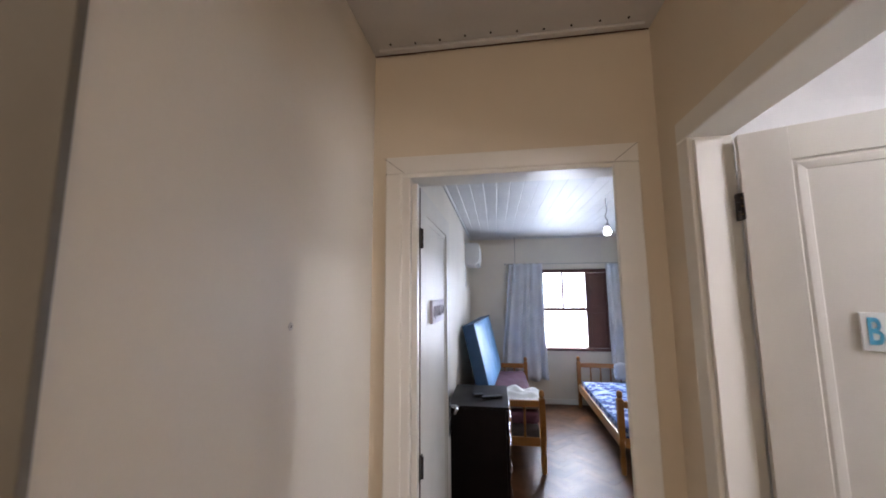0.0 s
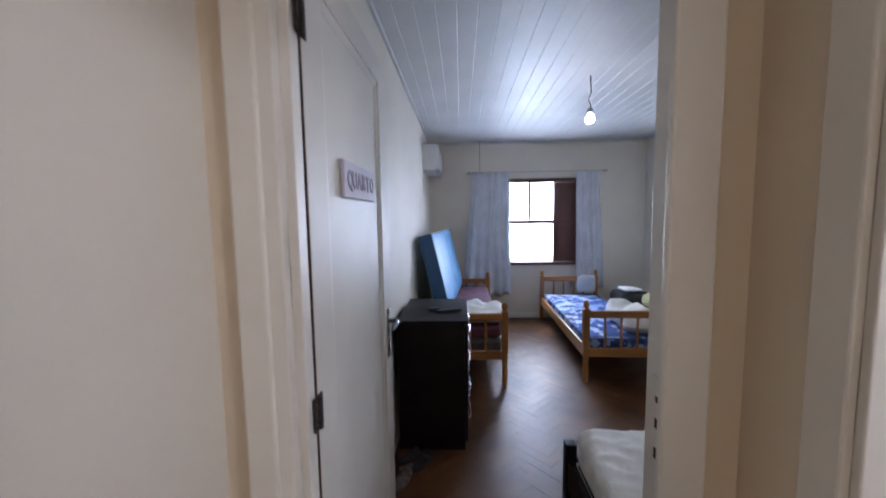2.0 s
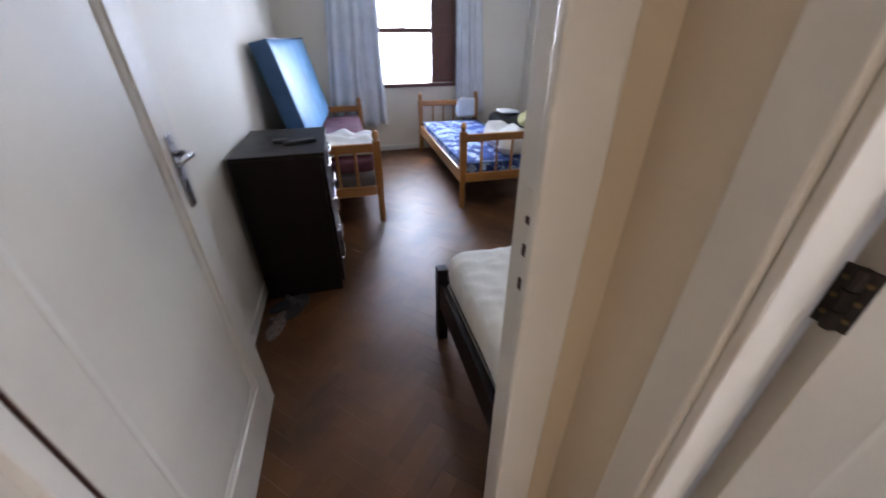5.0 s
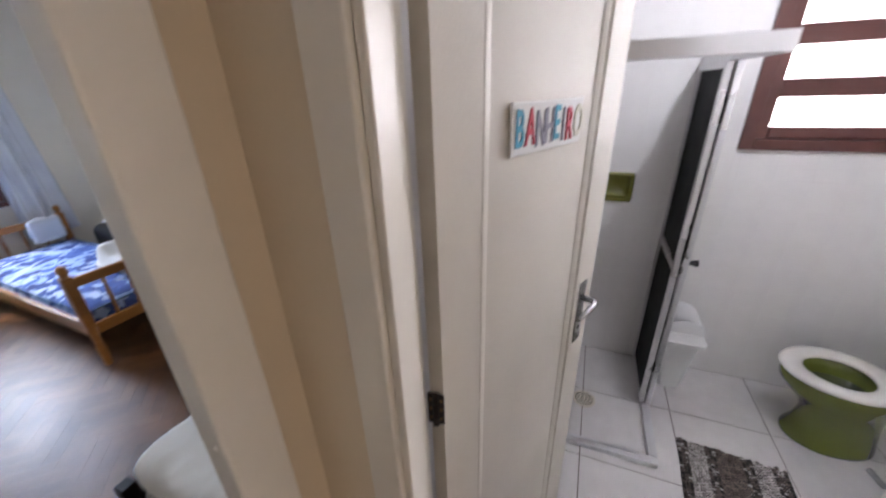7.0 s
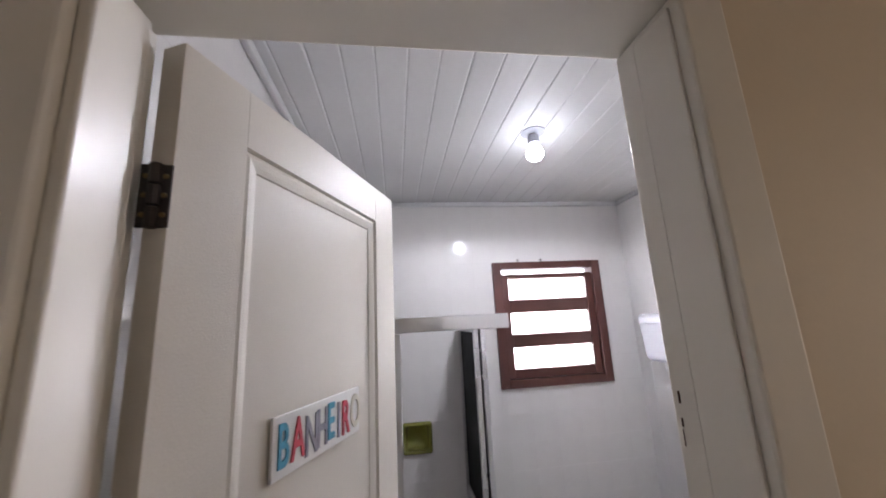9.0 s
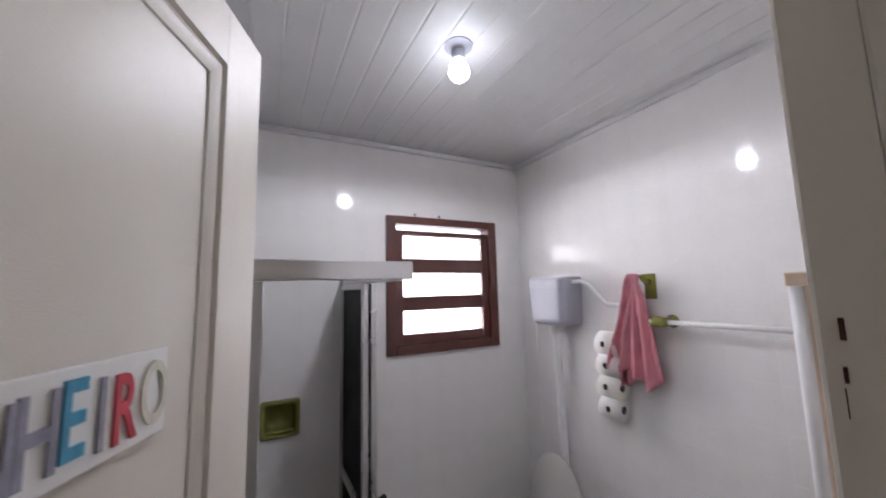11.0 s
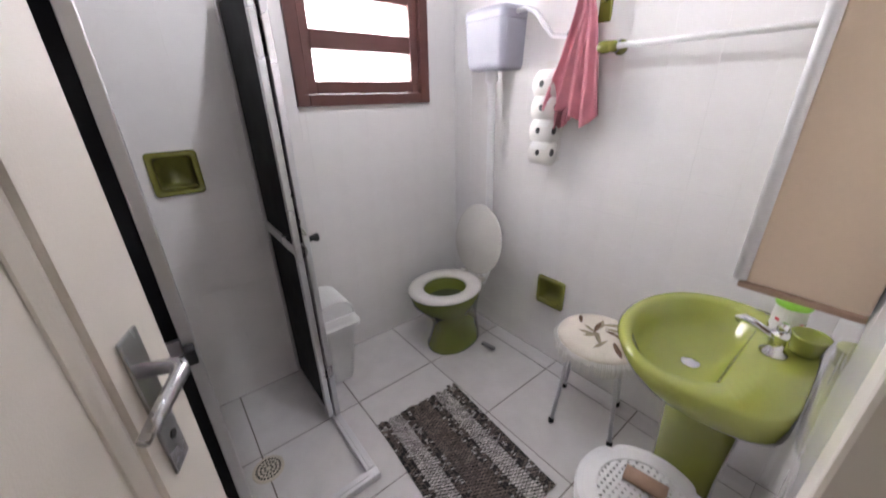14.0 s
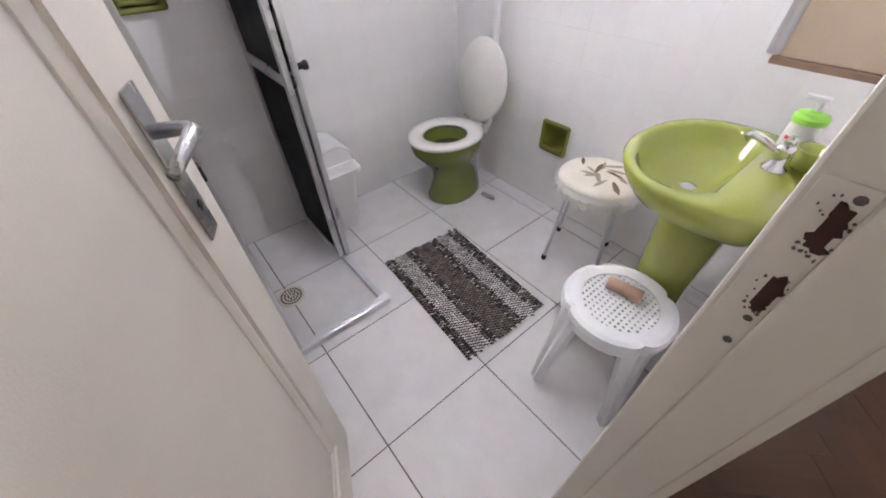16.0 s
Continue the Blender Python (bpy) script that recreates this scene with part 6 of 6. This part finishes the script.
def curtain(name, x0, x1, xb0, xb1, zt, zb, folds, seed):
    c = thing(name, "pale blue-grey curtain hanging in folds beside the window", "curtain")
    bm = bmesh.new()
    nx, nz = folds * 10, 26
    grid = []
    for j in range(nz + 1):
        v = j / nz
        z = zt + (zb - zt) * v
        row = []
        for i in range(nx + 1):
            u = i / nx
            x = (x0 + (x1 - x0) * u) * (1 - v) + (xb0 + (xb1 - xb0) * u) * v
            ph = u * folds * 2 * math.pi + 0.5 * math.sin(3 * v + seed)
            amp = (0.026 + 0.024 * v) * (0.7 + 0.5 * noise.noise(Vector((u * 5 + seed, 0, v))))
            row.append(bm.verts.new((x + 0.012 * math.sin(ph * 0.5 + v * 2), BED_Y1 - 0.085 + amp * math.sin(ph), z + (0.02 * math.sin(ph * 0.5 + seed) if j == nz else 0))))
        grid.append(row)
    for a, b in zip(grid, grid[1:]):
        for i in range(nx):
            bm.faces.new((a[i], a[i + 1], b[i + 1], b[i]))
    ob = part("cloth", bm, "curtain", c, smooth=True)
    ob.modifiers.new("thickness", "SOLIDIFY").thickness = 0.002
    return c


curtain("curtain", 0.42, 0.93, 0.24, 0.98, 2.13, 0.36, 5, 0.0)
curtain("curtain", 1.87, 2.17, 1.86, 2.27, 2.11, 0.45, 4, 2.0)
cr = thing("curtain_wire", "thin wire carrying the curtains above the window", "curtain rail")
part("wire", tube([(0.36, BED_Y1 - 0.085, 2.125), (2.28, BED_Y1 - 0.085, 2.118)], 0.005, 8), "curtain_wire", cr)
for x in (0.36, 2.28):
    part("wall_bracket", box(x - 0.012, x + 0.012, BED_Y1 - 0.092, BED_Y1 - 0.0005, 2.11, 2.135, 0.003), "curtain_wire", cr)
cord = thing("ceiling_pull_cord", "thin dark cord hanging from the bedroom ceiling", "cord")
part("cord", tube([(0.52, BED_Y1 - 0.05, BED_Z - 0.001), (0.522, BED_Y1 - 0.05, 2.30), (0.52, BED_Y1 - 0.05, 2.14)], 0.003, 6), "black", cord)


def wardrobe():
    w = thing("wardrobe", "tall white wardrobe with arched metal handles", "wardrobe")
    x0, x1, y0, y1, h = 2.26, BED_X1 - 0.016, 2.75, 3.96, 1.90
    part("carcass", box(x0 + 0.02, x1, y0, y1, 0.05, h, 0.003), "white_gloss", w)
    part("plinth", box(x0 + 0.04, x1, y0 + 0.01, y1 - 0.01, 0, 0.0495, 0.002), "dark_wood", w)
    ym = [y0, y0 + 0.403, y0 + 0.806, y1]
    for a, b, hs in ((ym[0], ym[1], 1), (ym[1], ym[2], 1), (ym[2], ym[3], 0)):
        d = part("door", box(x0, x0 + 0.0195, a + 0.002, b - 0.002, 0.055, h - 0.004, 0.003), "white_gloss", w)
        yh = (b - 0.035) if hs else (a + 0.035)
        part("handle", tube([(x0 - 0.0005, yh, 1.10), (x0 - 0.03, yh, 1.12), (x0 - 0.038, yh, 1.19), (x0 - 0.03, yh, 1.26), (x0 - 0.0005, yh, 1.28)], 0.007, 8), "chrome", d, "arched metal handle", True)
    part("cornice_cap", box(x0 - 0.02, x1, y0 - 0.01, y1 + 0.015, h + 0.0005, h + 0.03, 0.004), "dark_wood", w)


wardrobe()
cb = thing("storage_box", "white printed storage box with a red stripe standing on the floor", "box", pose(2.10, 3.66, 0, 0, 0, -6))
part("carton", box(0, 0.13, 0, 0.30, 0.035, 0.34, 0.004), "paper", cb)
part("base", box(0.003, 0.127, 0.003, 0.297, 0, 0.0345, 0.003), "dark_wood", cb)
part("stripe", box(-0.0015, -0.0003, 0.02, 0.28, 0.295, 0.315, 0.0003), "ink_red", cb)
part("stripe", box(-0.0015, -0.0003, 0.10, 0.19, 0.20, 0.23, 0.0003), "pink_card", cb)


def fan():
    f = thing("pedestal_fan", "black pedestal fan standing beside the bed", "fan", pose(2.50, 4.42, 0, 0, 0, 25))
    part("base", lathe([(0.18, 0), (0.18, 0.012), (0.12, 0.028), (0.03, 0.045)], 28), "black", f)
    part("pole", tube([(0, 0, 0.04), (0, 0, 0.84)], 0.013, 10), "plastic_white", f)
    hd = part("motor", tube([(0, 0.10, 0.92), (0, -0.02, 0.92)], [0.045, 0.055], 16), "black", f)
    for y in (-0.03, -0.11):
        bm = bmesh.new()
        add_tube(bm, [(0.2 * math.cos(2 * math.pi * i / 40), y if y > -0.1 else -0.075, 0.92 + 0.2 * math.sin(2 * math.pi * i / 40)) for i in range(41)], 0.004, 6)
        for i in range(28):
            a = 2 * math.pi * i / 28
            add_tube(bm, [(0.03 * math.cos(a), y, 0.92 + 0.03 * math.sin(a)), (0.14 * math.cos(a), y, 0.92 + 0.14 * math.sin(a)), (0.2 * math.cos(a), -0.07, 0.92 + 0.2 * math.sin(a))], 0.0016, 4)
        part("grille", bm, "black", hd)
    for i in range(3):
        a = 2 * math.pi * i / 3
        bl = part("blade", loft([[(0.02, -0.004, -0.03), (0.02, 0.0, -0.03), (0.02, 0.0, 0.03), (0.02, -0.004, 0.03)], [(0.17, -0.004, -0.06), (0.17, 0.0, -0.06), (0.17, 0.02, 0.05), (0.17, 0.016, 0.05)]]), "plastic_grey", hd)
        bl.matrix_local = Matrix.Translation((0, -0.065, 0.92)) @ pose(0, 0, 0, 0, math.degrees(a), 0)


fan()


# ---- tiles and parquet, the many pieces last ----
def unit_tile(mat, bevel):
    bm = box(-0.5, 0.5, -0.5, 0.5, 0, 1)
    top = [e for e in bm.edges if all(v.co.z > 0.5 for v in e.verts)]
    bmesh.ops.bevel(bm, geom=top, offset=bevel, segments=1, affect="EDGES")
    me = bpy.data.meshes.new("tile")
    bmesh.ops.recalc_face_normals(bm, faces=bm.faces)
    bm.to_mesh(me)
    bm.free()
    me.materials.append(M[mat])
    return me


WALL_TILE, FLOOR_TILE = unit_tile("tile", 0.003), unit_tile("floor_tile", 0.004)


def tile_wall(name, label, u0, u1, z0, z1, holes, size, place, gap=0.0003):
    """Glazed tiles over a wall; place(u, z) gives the matrix whose z axis leaves the wall."""
    w = thing(name, label, "wall tiles", kind="structure")
    rng = random.Random(len(name))
    uo = u0 - (0.015 if name.endswith(("window", "door")) else 0.123)
    nu, nz = int((u1 - uo) / size) + 1, int((z1 - z0) / size) + 1
    for i in range(nu):
        for j in range(nz):
            rects = [(max(u0, uo + i * size), min(u1, uo + (i + 1) * size), z0 + j * size, min(z1, z0 + (j + 1) * size))]
            for h in holes:
                rects = rect_minus(rects, h)
            for a, b, c, d in rects:
                if b - a < 0.012 or d - c < 0.012:
                    continue
                ob = new("tile", WALL_TILE)
                ob.parent = w
                ob.matrix_local = place((a + b) / 2, (c + d) / 2) @ pose(0, 0, 0, rng.gauss(0, 0.06), rng.gauss(0, 0.06), 0) @ Matrix.Diagonal((b - a - gap, d - c - gap, 0.008, 1))


rot_x0 = lambda x, y, z: Matrix(((0, 0, -1, x), (1, 0, 0, y), (0, 1, 0, z), (0, 0, 0, 1)))
tile_wall("wall_tiles_window", "white glazed tiles on the window wall", BATH_Y0, BATH_Y1, 0.0, BATH_Z, [AW, (1.061, 1.201, 1.055, 1.195)], 0.15, lambda u, z: Matrix(((0, 0, -1, BATH_X1 + 0.008), (-1, 0, 0, u), (0, 1, 0, z), (0, 0, 0, 1))))
tile_wall("wall_tiles_right", "white glazed tiles on the wall behind the toilet", BATH_X0, BATH_X1, 0.0, BATH_Z, [(1.78, 1.92, 0.335, 0.475)], 0.15, lambda u, z: Matrix(((-1, 0, 0, u), (0, 0, 1, BATH_Y0 - 0.008), (0, 1, 0, z), (0, 0, 0, 1))))
tile_wall("wall_tiles_shower", "white glazed tiles on the shower wall", BATH_X0, BATH_X1, 0.0, BATH_Z, [], 0.15, lambda u, z: Matrix(((1, 0, 0, u), (0, 0, -1, BATH_Y1 + 0.008), (0, 1, 0, z), (0, 0, 0, 1))))
tile_wall("wall_tiles_door", "white glazed tiles on the wall round the bathroom door", BATH_Y0, BATH_Y1, 0.0, BATH_Z, [(0.852, 1.583, -1, 2.185)], 0.15, lambda u, z: Matrix(((0, 0, 1, BATH_X0 - 0.010), (1, 0, 0, u), (0, 1, 0, z), (0, 0, 0, 1))))

fl = thing("floor_bathroom", "white ceramic floor tiles with dark joints", "floor", kind="structure")
S, gap = 0.447, 0.0055
for i in range(-2, 5):
    for j in range(-3, 5):
        a, b = max(BATH_X0 - 0.11, 1.315 + i * S), min(BATH_X1, 1.315 + (i + 1) * S)
        c, d = max(BATH_Y0, 0.262 + j * S), min(BATH_Y1, 0.262 + (j + 1) * S)
        if b - a > 0.02 and d - c > 0.02:
            for aa, bb, cc, dd in ([(a, b, c, d)] if a >= BATH_X0 - 0.05 else rect_minus(rect_minus([(a, b, c, d)], (-1, BATH_X0 - 0.01, -1, 0.852)), (-1, BATH_X0 - 0.01, 1.583, 3))):
                if bb - aa < 0.015 or dd - cc < 0.015:
                    continue
                ob = new("floor_tile", FLOOR_TILE)
                ob.parent = fl
                ob.matrix_local = Matrix.Translation(((aa + bb) / 2, (cc + dd) / 2, -0.008)) @ Matrix.Diagonal((bb - aa - gap, dd - cc - gap, 0.008, 1))


def parquet():
    """Herringbone blocks; the nearest 300 are objects, the rest one mesh."""
    fl = thing("floor_parquet", "worn red-brown herringbone parquet with dark gaps", "floor", kind="structure")
    bw, bl, g = 0.068, 0.272, 0.0008
    n = int(bl / bw)
    regions = [(HALL_X0 - 0.085, HALL_X1 + 0.004, -1.4, HALL_Y1 - 0.001), (-0.172, 0.685, HALL_Y1, BED_Y0), (BED_X0, BED_X1, BED_Y0, BED_Y1)]
    rest, hall_rest = bmesh.new(), bmesh.new()
    count = 0
    rng = random.Random(12)
    c45 = math.sqrt(0.5)
    blocks = []
    for p in range(-60, 60):
        for q in range(-16, 16):
            ox, oy = p * bw + q * bl, p * bw - q * bl
            for u0, v0, du, dv in ((ox, oy, bl, bw), (ox, oy + bw, bw, bl)):
                blocks.append((u0, v0, du, dv))
    seen = set()
    polys = []
    for u0, v0, du, dv in blocks:
        key = (round(u0, 3), round(v0, 3), du > dv)
        if key in seen:
            continue
        seen.add(key)
        quad = [(u0 + g / 2, v0 + g / 2), (u0 + du - g / 2, v0 + g / 2), (u0 + du - g / 2, v0 + dv - g / 2), (u0 + g / 2, v0 + dv - g / 2)]
        quad = [(1.2 + (u - v) * c45, 3.5 + (u + v) * c45) for u, v in quad]
        for r in regions:
            poly = clip_poly(quad, *r)
            if len(poly) >= 3:
                polys.append(poly)
    near = lambda p: abs(p[0][0] - 0.35) * 1.3 + abs(p[0][1] - 2.5)
    polys.sort(key=near)
    for k, poly in enumerate(polys):
        dz = rng.uniform(-0.0010, 0.0)
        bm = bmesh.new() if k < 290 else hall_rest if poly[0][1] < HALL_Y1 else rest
        top = [bm.verts.new((x, y, dz)) for x, y in poly]
        low = [bm.verts.new((x, y, -0.0115)) for x, y in poly]
        bm.faces.new(top)
        for i in range(len(poly)):
            j = (i + 1) % len(poly)
            bm.faces.new((top[i], low[i], low[j], top[j]))
        if k < 290:
            me = bpy.data.meshes.new("parquet_block")
            bm.to_mesh(me)
            bm.free()
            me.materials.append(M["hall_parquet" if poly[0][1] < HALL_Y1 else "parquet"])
            ob = new("parquet_block", me)
            ob.parent = fl
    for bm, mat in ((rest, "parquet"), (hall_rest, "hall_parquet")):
        me = bpy.data.meshes.new("parquet_rest")
        bm.to_mesh(me)
        bm.free()
        me.materials.append(M[mat])
        ob = new("parquet_rest", me)
        ob.parent = fl
        ob["kind"] = "stuff"


parquet()
